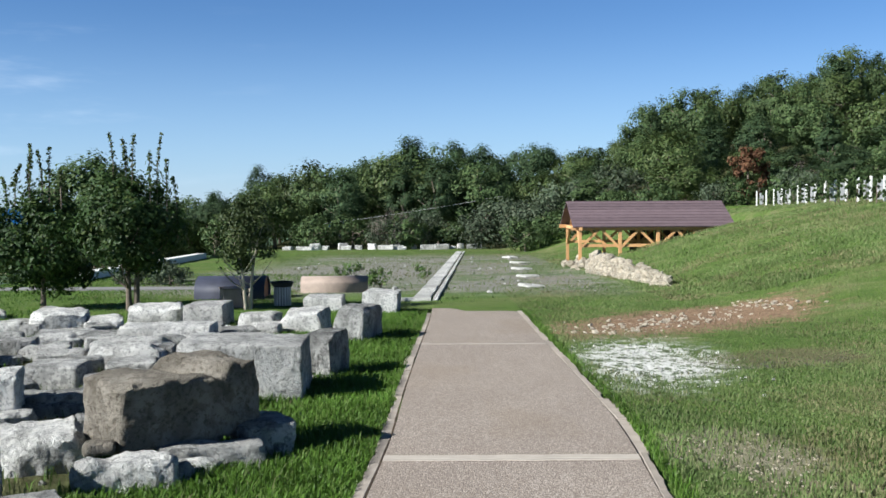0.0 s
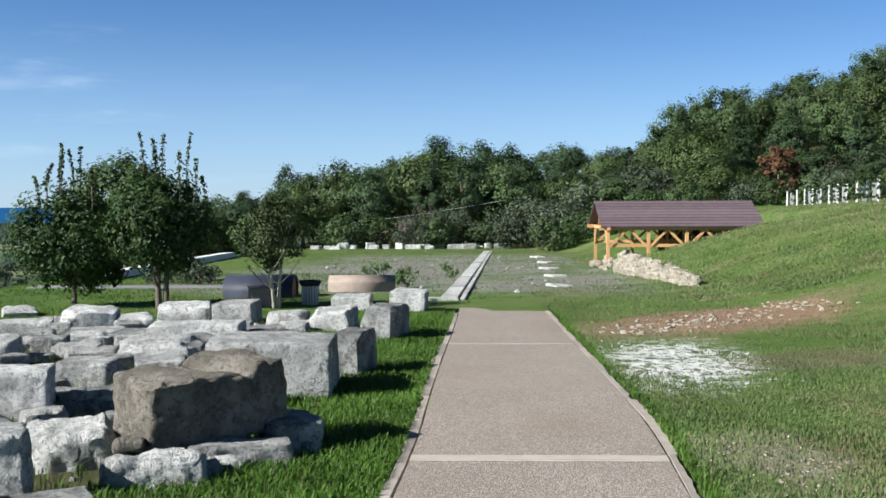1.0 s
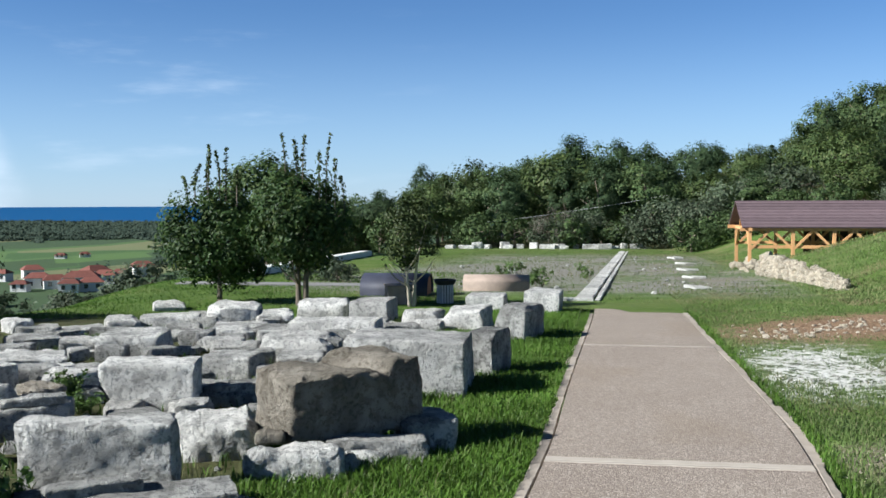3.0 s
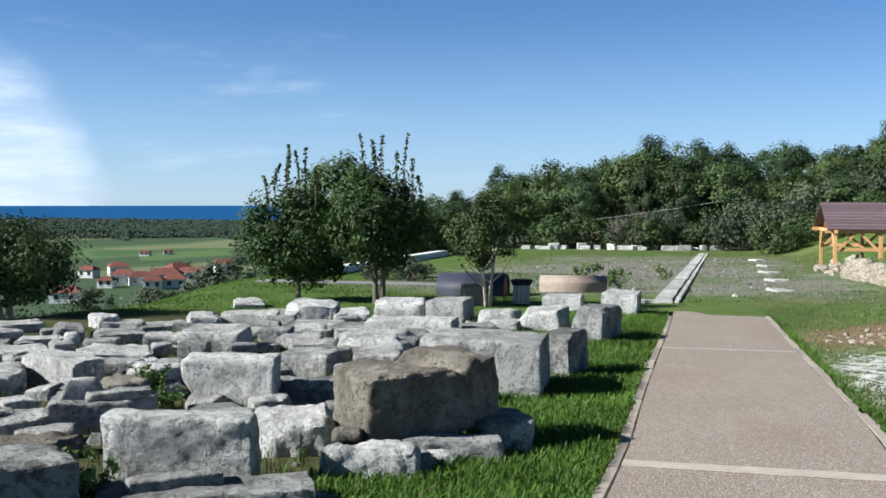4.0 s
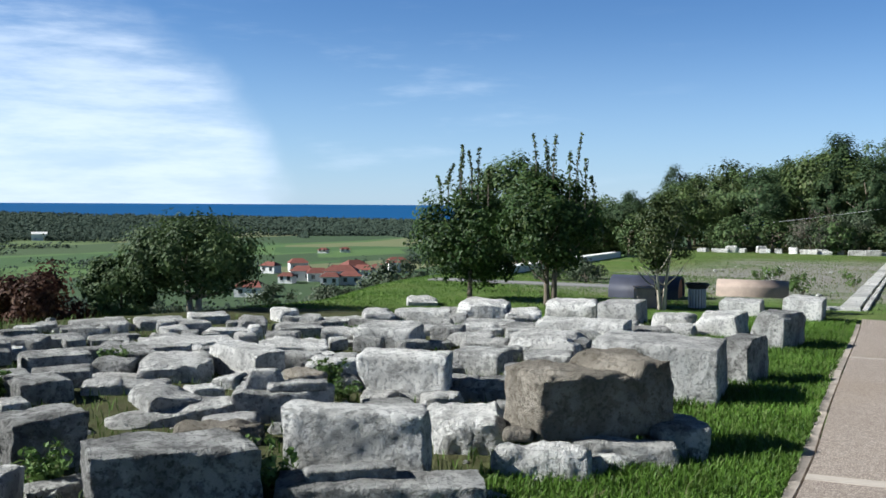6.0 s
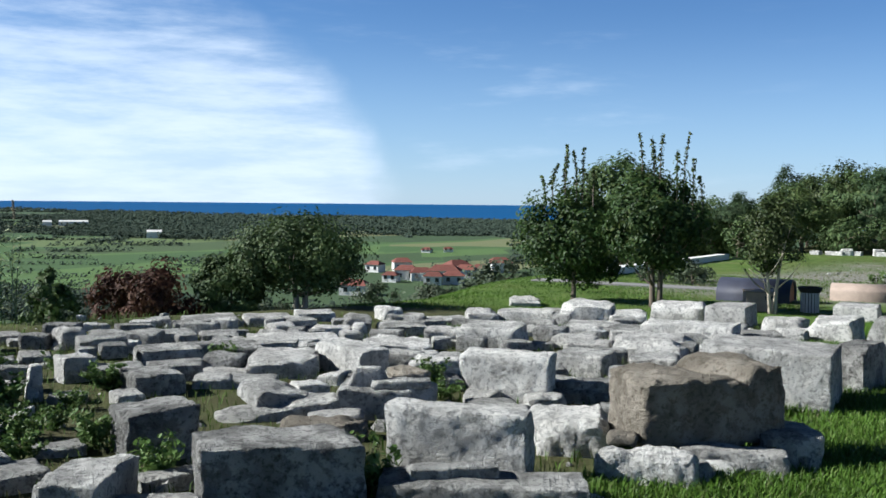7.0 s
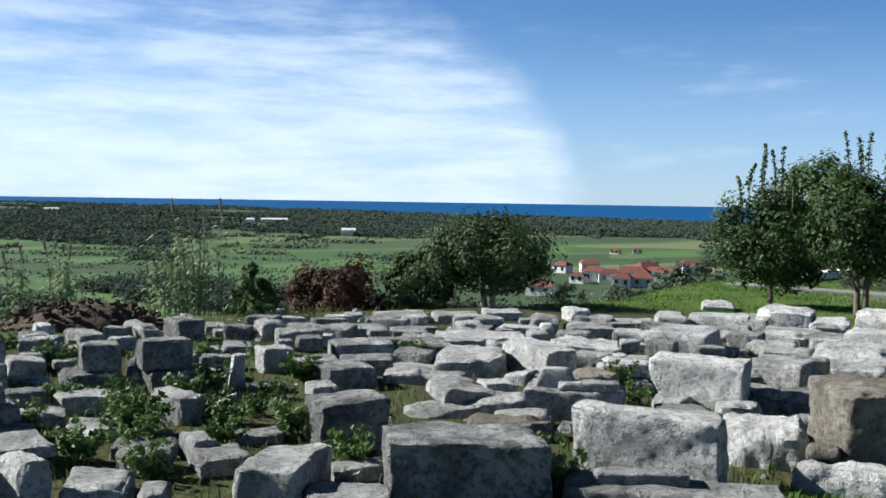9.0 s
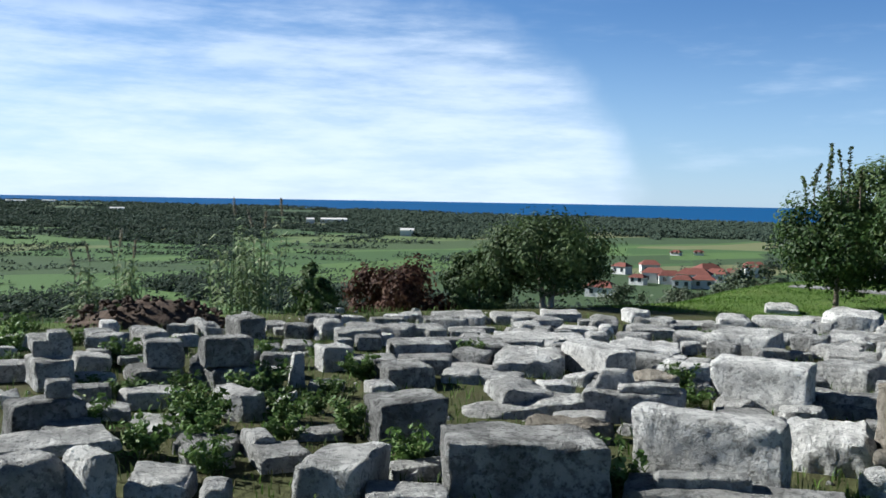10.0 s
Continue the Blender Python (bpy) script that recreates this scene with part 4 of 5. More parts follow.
# ---- trees and shrubs standing free ----
def shoots(name, tree, rng, spots, mat):
    """Leafy upright shoots that stand out of a crown, each one a part."""
    for x, y, z0, z1 in spots:
        bend = (rng.uniform(-0.1, 0.1), rng.uniform(-0.1, 0.1))
        c = [(x + bend[0] * (k / 19) ** 2, y + bend[1] * (k / 19) ** 2, z0 + (z1 - z0) * k / 19) for k in range(20)]
        v, f = leaf_cloud(c, [0.1 * (1.15 - k / 24) * (0.5 + 0.9 * rng.random()) for k in range(20)], 105, 0.075, np.random.default_rng(rng.randrange(9999)), 0.2)
        ob = new(name, mesh_from(name, v, f, mat))
        ob.parent = tree
        tagged(ob, kind="stuff")
        verts, faces = [], []
        tube(verts, faces, [(x, y, z0 - 0.4), c[8], c[19]], [0.014, 0.01, 0.004], 5)
        raw("twig", verts, faces, "bark", ob)


rh = random.Random(21)
t1 = grow("laurel_tree", rh, 2.55, 2.6, 0.06, "laurel", leaves=12000, leaf=0.095, clumps=90, lift=0.14, limbs=6)
shoots("shoot", t1, rh, [(-0.55, 0, 2.5, 3.0), (-0.32, 0.1, 2.5, 3.25), (-0.2, -0.1, 2.6, 3.42), (0.02, 0, 2.6, 3.3), (0.12, 0.1, 2.6, 3.36), (-0.75, 0.1, 2.2, 2.75), (0.4, 0, 2.5, 2.9)], "young")
setdown(t1, -8.2, 20.9, 0, 1, "dense dark laurel tree with upright shoots", "tree", "small trees by the stones")
t2 = grow("laurel_tree", rh, 2.8, 2.2, 0.065, "laurel", leaves=12000, leaf=0.095, clumps=86, stems=2, lift=0.27, limbs=5)
shoots("shoot", t2, rh, [(-0.32, 0, 2.7, 3.58), (-0.1, 0.1, 2.7, 3.5), (0.04, 0, 2.7, 3.54), (0.5, 0.1, 2.5, 3.56), (0.42, -0.1, 2.5, 3.2), (0.72, 0, 2.3, 3.05), (0.9, 0.1, 1.9, 2.7)], "young")
setdown(t2, -6.2, 20.3, 0, 1, "double-stemmed laurel tree with glossy leaves and upright shoots", "tree", "small trees by the stones")
t3 = grow("young_tree", rh, 2.45, 1.55, 0.04, "young", "pale_bark", leaves=4200, leaf=0.075, clumps=70, stems=2, lift=0.32, limbs=7, shape="tall")
setdown(t3, -3.9, 20.3, 20, 1, "young light green tree with a pale forked trunk", "tree", "small trees by the stones")
t4 = grow("olive_tree", rh, 1.95, 3.0, 0.07, "oak", "pale_bark", leaves=13000, leaf=0.09, clumps=90, stems=2, lift=0.22, limbs=6)
setdown(t4, -11.85, 15.9, 0, 0.95, "round-crowned dark green tree at the edge of the terrace", "tree")
t5 = grow("evergreen_bush", rh, 1.35, 1.5, 0.05, "oak", leaves=6500, leaf=0.085, clumps=40, lift=0.0)
setdown(t5, -12.9, 15.1, 0, 1.0, "dense dark evergreen bush beside the round tree", "bush")
t6 = grow("maroon_bush", rh, 1.12, 1.75, 0.04, "maroon", leaves=6000, leaf=0.08, clumps=34, lift=0.0)
setdown(t6, -13.9, 13.9, 0, 1.25, "low bush with dark maroon leaves", "bush")
t7 = grow("evergreen_bush", rh, 0.95, 0.9, 0.04, "oak", leaves=1800, leaf=0.08, clumps=22, lift=0.0, shape="cone")
setdown(t7, -14.2, 12.0, 0, 1.4, "small dark pointed bush", "bush")
t8 = grow("broad_oak", rh, 7.7, 6.6, 0.25, "oak", leaves=15000, leaf=0.24, clumps=130, lift=0.1)
setdown(t8, -19.4, 57, 0, 1, "broad round-topped tree beyond the terrace", "tree")
t9 = grow("rusty_tree", rh, 4.2, 3.2, 0.1, "rust", leaves=1500, leaf=0.26, clumps=22, lift=0.05)
setdown(t9, 20.6, 69, 0, 1, "rust-red withered tree on the slope", "tree")
t10 = grow("bare_bush", rh, 3.2, 4.2, 0.06, "bare", leaves=1300, leaf=0.3, clumps=22, lift=0.1, aspect=0.1)
setdown(t10, -3.6, 79.5, 0, 1, "leafless grey bush before the wood", "bush", "bare bushes")
setdown(copy_thing(t10, Matrix()), 24.5, 70, 70, 0.9, "leafless grey bush before the wood", "bush", "bare bushes")
t11 = grow("clipped_bush", rh, 0.75, 1.5, 0.04, "olive", leaves=1500, leaf=0.09, clumps=20, lift=0.0)
setdown(t11, -7.95, 29.6, 0, 0.85, "low rounded grey-green bush", "bush", "low bushes on the terrace")
for x, y, s in ((-9.3, 30.2, 0.8), (-8.6, 31.5, 0.9)):
    setdown(copy_thing(t11, Matrix()), x, y, 60 * x, s, "low rounded grey-green bush", "bush", "low bushes on the terrace")
t12 = grow("scrub", rh, 2.4, 3.4, 0.06, "olive", leaves=1500, leaf=0.2, clumps=22, lift=0.0)
setdown(t12, -22, 46, 0, 1.1, "olive-brown scrub on the falling slope", "bush", "scrub on the slope")
for x, y, s in ((-25, 50, 1.0), (-28, 49, 1.2), (-24, 44, 0.7), (-30, 56, 1.2), (-21, 38, 0.6), (-18.5, 29, 0.55), (-20, 25, 0.7), (-22, 22, 0.8), (-19.5, 15, 0.6), (-20, 11, 0.7), (-19, 8.5, 0.6), (-21, 18, 0.9), (-33, 30, 1.3),
                 (-36, 36, 1.6), (-34, 24, 1.4), (-34, 17, 1.3), (-35, 44, 1.3)):
    setdown(copy_thing(t12, Matrix()), x, y, 37 * x, s, "olive-brown scrub on the falling slope", "bush", "scrub on the slope")


def flower_bush(x, y, s, blossoms):
    bush = new("rose_bush")
    g = np.random.default_rng(int(abs(x) * 100))
    c = [(g.uniform(-0.3, 0.3), g.uniform(-0.2, 0.2), g.uniform(0.1, 0.42)) for _ in range(12)]
    v, f = leaf_cloud(c, 0.13, 420, 0.075, g)
    ob = new("leaves", mesh_from("leaves", v, f, "weed"))
    ob.parent = bush
    if blossoms:
        v, f = leaf_cloud(c[:4], 0.12, 60, 0.07, g, aspect=0.9)
        ob = new("blossom", mesh_from("blossom", v, f, "petal"))
        ob.parent = bush
        tagged(ob, "white blossoms")
    verts, faces = [], []
    for p in c[:5]:
        tube(verts, faces, [(0, 0, -0.05), (p[0] * 0.6, p[1] * 0.6, p[2] * 0.6), p], [0.012, 0.01, 0.005], 5)
    raw("stem", verts, faces, "bark", bush)
    setdown(bush, x, y, 0, s, "small rose bush with white blossoms" if blossoms else "small leafy green bush", "bush", "rose bushes on the gravel", 0.0)


for x, y, s, b in ((-3.5, 35, 0.8, False), (-2.9, 33.5, 1.0, True), (-2.2, 34, 0.7, False), (-1.75, 27.6, 1.0, False), (-0.9, 38, 0.7, False), (-0.6, 33, 0.6, False)):
    flower_bush(x, y, s, b)


# ---- timber shelter over the dig ----
def shelter():
    hut = new("timber_shelter")
    tagged(hut, "open timber shelter with a purple-brown pitched roof", "shelter")
    x0, x1, yf, yb = 5.35, 11.25, 40.2, 44.2
    eave, top = 0.39, 1.45
    posts = [x0 + 0.05, 6.98, 8.47, 9.92, x1]
    for y in (yf, yb):
        for x in posts:
            bm = beam(bmesh.new(), (x, y, ground_z(x, y) - 0.3), (x, y, eave), 0.12, 0.12)
            part("post", bm, "timber", hut)
        part("eave_beam", beam(bmesh.new(), (x0 - 0.3, y, eave + 0.06), (x1 + 0.2, y, eave + 0.06), 0.12, 0.14), "timber", hut)
        for x in posts:
            for s in (-1, 1):
                if x0 - 0.3 < x + s * 0.75 < x1 + 0.2:
                    part("brace", beam(bmesh.new(), (x, y - 0.01, eave - 0.72), (x + s * 0.7, y - 0.01, eave - 0.02), 0.09, 0.09), "timber", hut)
        for p, q in zip(posts, posts[1:]):
            part("rail", beam(bmesh.new(), (p + 0.06, y + 0.02, -0.22), (q - 0.06, y + 0.02, -0.22), 0.06, 0.12), "timber", hut)
    for x in (posts[0], posts[-1]):
        part("tie_beam", beam(bmesh.new(), (x, yf - 0.25, eave + 0.05), (x, yb + 0.25, eave + 0.05), 0.12, 0.12), "timber", hut)
        part("king_post", beam(bmesh.new(), (x, (yf + yb) / 2, eave + 0.1), (x, (yf + yb) / 2, top - 0.1), 0.1, 0.1), "timber", hut)
        for s in (-1, 1):
            part("strut", beam(bmesh.new(), (x, (yf + yb) / 2 + s * 0.9, eave + 0.1), (x, (yf + yb) / 2 + s * 0.35, top - 0.35), 0.08, 0.08), "timber", hut)
            part("brace", beam(bmesh.new(), (x, (yf + yb) / 2 + s * 2, eave - 0.7), (x, (yf + yb) / 2 + s * 1.35, eave), 0.09, 0.09), "timber", hut)
    for k in range(9):
        xx = 8.1 + k * 0.36
        part("back_board", box(bmesh.new(), xx, yb + 0.08, -0.75, xx + 0.34, yb + 0.11, eave), "dark_board", hut, "dark brown back board")
    ym = (yf + yb) / 2
    bm = bmesh.new()
    for pts in [((x0 + 0.4, ym - 1.5, eave + 0.16), (x0 + 0.4, ym + 1.5, eave + 0.16), (x0 + 0.4, ym, top - 0.12))]:
        f = bm.faces.new([bm.verts.new(p) for p in pts])
        got = bmesh.ops.extrude_face_region(bm, geom=[f])
        bmesh.ops.translate(bm, verts=[v for v in got["geom"] if isinstance(v, bmesh.types.BMVert)], vec=(0.04, 0, 0))
    part("gable_board", bm, "gable", hut, "red-brown gable board")
    for s in (-1, 1):
        # roof slope: a board with courses of shingles in steps
        slope = new("roof_slope")
        slope.parent = hut
        a = Vector((0, ym + s * 2.2, eave + 0.1))
        b = Vector((0, ym, top + 0.03))
        d = (b - a)
        nrm = Vector((0, s * d.z, abs(d.y))).normalized()
        rows = 9
        for k in range(rows):
            bm = bmesh.new()
            p, q = a + d * (k / rows), a + d * ((k + 1.12) / rows)
            lift0, lift1 = 0.055, 0.035
            vs = []
            for x in (x0 - 0.25, x1 + 0.25):
                for c, l in ((p, lift0), (q, lift1), (q, 0.0), (p, 0.0)):
                    vs.append(bm.verts.new((x, c.y + nrm.y * l, c.z + nrm.z * l)))
            for i in range(4):
                bm.faces.new((vs[i], vs[(i + 1) % 4], vs[4 + (i + 1) % 4], vs[4 + i]))
            bm.faces.new(vs[:4])
            bm.faces.new(vs[7:3:-1])
            bmesh.ops.recalc_face_normals(bm, faces=bm.faces)
            part("shingle_course", bm, "roof", slope)
    part("ridge_cap", beam(bmesh.new(), (x0 - 0.27, ym, top + 0.05), (x1 + 0.27, ym, top + 0.05), 0.16, 0.05), "roof", hut)


shelter()


# ---- rubble wall and heaps ----
def pebble_mesh(name, seed, mat, rugged=0.25):
    bm = bmesh.new()
    bmesh.ops.create_icosphere(bm, subdivisions=1, radius=0.5)
    for v in bm.verts:
        v.co *= 1 + rugged * 2 * noise.noise(v.co * 1.7 + Vector((seed * 5.1, 0, 0)))
        v.co = Vector([max(-0.36, min(0.36, c)) for c in v.co]) * 1.3
    me = bpy.data.meshes.new(name)
    bm.to_mesh(me)
    bm.free()
    me.materials.append(M[mat])
    return me


def rubble_wall():
    wall = new("rubble_wall")
    tagged(wall, "low dry-stone wall of cream rubble under the shelter", "wall", kind="structure")
    meshes = [pebble_mesh("stone", k, "rubble") for k in range(6)]
    r = random.Random(5)
    n = 0
    for i in range(46):
        f = i / 45
        x, y = 4.95 + 0.75 * f, 34.6 - 8.6 * f
        top = 0.5 * (1 - f) ** 0.7 + 0.14
        z = 0.0
        while z < top:
            s = r.uniform(0.12, 0.25)
            ob = new("stone", meshes[n % 6])
            ob.parent = wall
            ob.matrix_basis = Matrix.Translation((x + r.uniform(-0.05, 0.05) + z * 0.35, y + r.uniform(-0.06, 0.06), ground_z(x, y) + z + 0.04)) @ Euler((r.uniform(-0.4, 0.4), r.uniform(-0.4, 0.4), r.uniform(0, 6))).to_matrix().to_4x4() @ Matrix.Diagonal((s * 1.5, s * 1.2, s, 1))
            z += s * 0.72
            n += 1
    heap = new("rubble_heap")
    tagged(heap, "heap of cream stones under the timber shelter", "rubble")
    for i in range(60):
        x, y = r.uniform(4.8, 6.5), r.uniform(36.5, 41.5)
        s = r.uniform(0.12, 0.3)
        z = max(ground_z(x, y), -0.95 + 0.2 * (x - 5)) + r.uniform(-0.08, 0.12)
        ob = new("stone", meshes[i % 6])
        ob.parent = heap
        ob.matrix_basis = Matrix.Translation((x, y, z)) @ Euler((r.uniform(-1, 1), r.uniform(-1, 1), r.uniform(0, 6))).to_matrix().to_4x4() @ Matrix.Diagonal((s * 1.4, s, s * 0.8, 1))


rubble_wall()


def scattered(name, label, mat, count, place_at, small, large, seed, category="stones"):
    """Many small stones as one object, each a low broken lump sunk into the ground."""
    r = random.Random(seed)
    base = [np.array([v.co[:] for v in pebble_mesh("lump", seed + k, mat).vertices]) for k in range(4)]
    tri = np.array([p.vertices[:] for p in pebble_mesh("lump", seed, mat).polygons])
    vs, fs = [], []
    for i in range(count):
        x, y = place_at(r)
        s = small + (large - small) * r.random() ** 3
        m = Euler((r.uniform(-0.5, 0.5), r.uniform(-0.5, 0.5), r.uniform(0, 6))).to_matrix()
        q = base[i % 4] * np.array([s * r.uniform(0.8, 1.5), s, s * r.uniform(0.4, 0.8)]) @ np.array(m).T + np.array([x, y, ground_z(x, y) + s * 0.12])
        fs.append(tri + len(vs) * len(q))
        vs.append(q)
    ob = new(name, mesh_from(name, np.concatenate(vs), np.concatenate(fs), mat))
    return tagged(ob, label, category, kind="stuff")


def dirt_spot(r):
    u, v = r.uniform(-1, 1), r.gauss(0, 0.4)
    return 4.4 + u * 2.3 - v * 0.8, 17.9 + u * 2.4 + v * 0.8


scattered("dirt_stones", "pale stones strewn over a bare strip of red earth", "rubble", 420, dirt_spot, 0.012, 0.1, 3)
scattered("chalk_chips", "white stone chips scattered in the thin grass", "marble", 800, lambda r: (2.45 + r.gauss(0, 0.4), 12.3 + r.gauss(0, 1.0)), 0.01, 0.045, 8)
scattered("path_gravel", "loose gravel in worn grass beside the path", "rubble", 300, lambda r: (2.05 + r.gauss(0, 0.35), 6.8 + r.gauss(0, 0.5)), 0.006, 0.026, 9)
scattered("field_rubble", "small broken stones between the ancient blocks", "grey", 420, lambda r: (lambda f, g: (-1.6 - f * 11, 4.5 + g * 14 - f * 6))(r.random(), r.random()), 0.04, 0.24, 12)
scattered("gravel_stones", "pale stones strewn over the gravel yard", "grey", 110, lambda r: (r.uniform(-6, 4.6), r.uniform(25, 60)), 0.03, 0.16, 13)


# ---- paving of the terrace ----
def paving():
    strip = new("paved_strip")
    tagged(strip, "narrow strip of white stone slabs leading to the wood", "paving", kind="structure")
    r = random.Random(6)
    y = 22.8
    while y < 69:
        ln = r.uniform(0.9, 1.6)
        f = (y - 22.8) / 46.0
        xm = -0.38 + 1.58 * f
        for side, wd in ((-1, 0.4), (1, 0.12)):
            bm = bmesh.new()
            box(bm, -wd / 2, -ln / 2 + 0.02, -0.1, wd / 2, ln / 2 - 0.02, 0.045 + r.uniform(-0.01, 0.012), 0.012)
            ob = part("slab", bm, "marble", strip)
            x = xm + (-0.1 if side < 0 else 0.22)
            ob.matrix_basis = pose(x, y + ln / 2, ground_z(x, y + ln / 2), -1.6, r.uniform(-1, 1), -1.9 + r.uniform(-1, 1))
        y += ln
    bm = bmesh.new()
    box(bm, -0.34, -0.2, -0.1, 0.34, 0.2, 0.055, 0.015)
    ob = part("slab", bm, "marble", strip)
    ob.matrix_basis = pose(-0.62, 22.9, ground_z(-0.62, 22.9), -1.6, 0, 4)


paving()
for x, y, wd in ((2.42, 27.9, 0.5), (2.78, 33.4, 0.5), (3.05, 39.6, 0.55), (3.5, 46.5, 0.6), (3.6, 55.0, 0.55)):
    bm = bmesh.new()
    box(bm, -wd / 2, -wd * 0.75, -0.1, wd / 2, wd * 0.75, 0.075, 0.025)
    for v in bm.verts:
        v.co += noise.noise_vector(v.co * 3 + Vector((x, y, 0))) * 0.05
    ob = part("stepping_slab", bm, "marble")
    ob.matrix_basis = pose(x, y, ground_z(x, y), 0, 0, 7 * x)
    tagged(ob, "white flat stone base set in thin grass", "slab", "row of stone bases")

r = random.Random(31)
for i in range(17):
    x = -11.5 + i * 0.86 + r.uniform(-0.3, 0.3)
    y = 78.6 + r.uniform(-1.2, 1.0)
    stone(x, y, r.uniform(0.35, 1.3), r.uniform(0.4, 0.7), r.uniform(0.25, 0.55), r.uniform(-20, 20), r.choice(("white", "rough", "rough", "grey")))

# white wall and road on the seaward side
bm = bmesh.new()
beam(bm, (-11.7, 33.0, ground_z(-11.7, 33) + 0.1), (-13.6, 57.5, ground_z(-13.6, 57.5) + 0.14), 0.5, 0.3)
tagged(part("low_wall", bm, "whitewash"), "low white wall along the seaward edge", "wall", kind="structure")
bm = bmesh.new()
for k in range(7):
    x = -12 + k * 1.0
    box(bm, x, 27.2 - 0.02 * k, ground_z(x + 0.5, 27.5) - 0.2, x + 1.0, 27.9 - 0.02 * k, ground_z(x + 0.5, 27.5) + 0.05)
tagged(part("track", bm, "pipe"), "grey gravel track crossing the grass", "track", kind="structure")


# ---- curved covers, plywood box and litter bin ----
def cover(x, y, length, wide, high, turn, label, skin, wall=0.18):
    thing = empty("barrel_cover", x, y, ground_z(x, y), turn)
    tagged(thing, label, "cover", "barrel-shaped covers")
    pts = [(wide / 2 * math.cos(a), wall + (high - wall) * math.sin(a)) for a in [math.pi * k / 14 for k in range(15)]]
    pts = [(wide / 2, 0.0)] + pts + [(-wide / 2, 0.0)]
    bm = bmesh.new()
    rows = [[bm.verts.new((s * length / 2, p, z)) for p, z in pts] for s in (-1, 1)]
    ins = [[bm.verts.new((s * length / 2, p * 0.94, max(0.0, z - 0.04))) for p, z in pts] for s in (-1, 1)]
    for k in range(len(pts) - 1):
        bm.faces.new((rows[0][k], rows[0][k + 1], rows[1][k + 1], rows[1][k]))
        bm.faces.new((ins[0][k], ins[1][k], ins[1][k + 1], ins[0][k + 1]))
        for s in (0, 1):
            bm.faces.new((rows[s][k], ins[s][k], ins[s][k + 1], rows[s][k + 1]))
    bmesh.ops.recalc_face_normals(bm, faces=bm.faces)
    part("shell", bm, skin, thing, "curved outer shell", True)
    for s in (-1, 1):
        bm = bmesh.new()
        vs = [bm.verts.new((s * (length / 2 - 0.05), p * 0.93, max(0, z - 0.045))) for p, z in pts]
        f = bm.faces.new(vs)
        got = bmesh.ops.extrude_face_region(bm, geom=[f])
        bmesh.ops.translate(bm, verts=[v for v in got["geom"] if isinstance(v, bmesh.types.BMVert)], vec=(-s * 0.03, 0, 0))
        bmesh.ops.recalc_face_normals(bm, faces=bm.faces)
        part("end_panel", bm, "gable", thing, "red-brown end panel")


cover(-4.97, 24.1, 1.6, 1.3, 0.52, 3, "dark curved cover standing on the gravel, shade in its colour", "shaded_cover")
cover(-2.8, 26.3, 1.7, 1.1, 0.40, 5, "tan curved cover lit by the sun on the gravel", "tan", 0.24)

crate = empty("plywood_crate", -4.25, 20.9, ground_z(-4.25, 20.9), 20)
tagged(crate, "low brown plywood crate with an open slot", "crate")
bm = bmesh.new()
box(bm, -0.3, -0.25, 0, 0.3, 0.25, 0.4, 0.01)
part("body", bm, "tan", crate)
bm = bmesh.new()
box(bm, -0.32, -0.27, 0.402, 0.32, 0.27, 0.43, 0.008)
part("lid", bm, "tan", crate)
bm = bmesh.new()
box(bm, 0.06, -0.258, 0.27, 0.24, -0.252, 0.34)
part("slot", bm, "black", crate, "dark slot")

bin_ = empty("litter_bin", -3.35, 21.2, ground_z(-3.35, 21.2))
tagged(bin_, "grey slatted litter bin with a dark rim", "bin")
for k in range(18):
    a = 2 * math.pi * k / 18
    bm = box(bmesh.new(), -0.022, -0.006, 0.03, 0.022, 0.006, 0.42, 0.003)
    ob = part("slat", bm, "metal", bin_)
    ob.matrix_basis = pose(0.17 * math.cos(a), 0.17 * math.sin(a), 0, 0, 0, math.degrees(a) + 90)
bm = bmesh.new()
bmesh.ops.create_cone(bm, cap_ends=True, segments=24, radius1=0.155, radius2=0.155, depth=0.38, matrix=Matrix.Translation((0, 0, 0.22)))
part("liner", bm, "black", bin_, "black liner", True)
bm = bmesh.new()
bmesh.ops.create_cone(bm, cap_ends=False, segments=24, radius1=0.19, radius2=0.25, depth=0.1, matrix=Matrix.Translation((0, 0, 0.47)))
bmesh.ops.solidify(bm, geom=bm.faces[:], thickness=0.02)
part("rim", bm, "black", bin_, "dark flared rim")


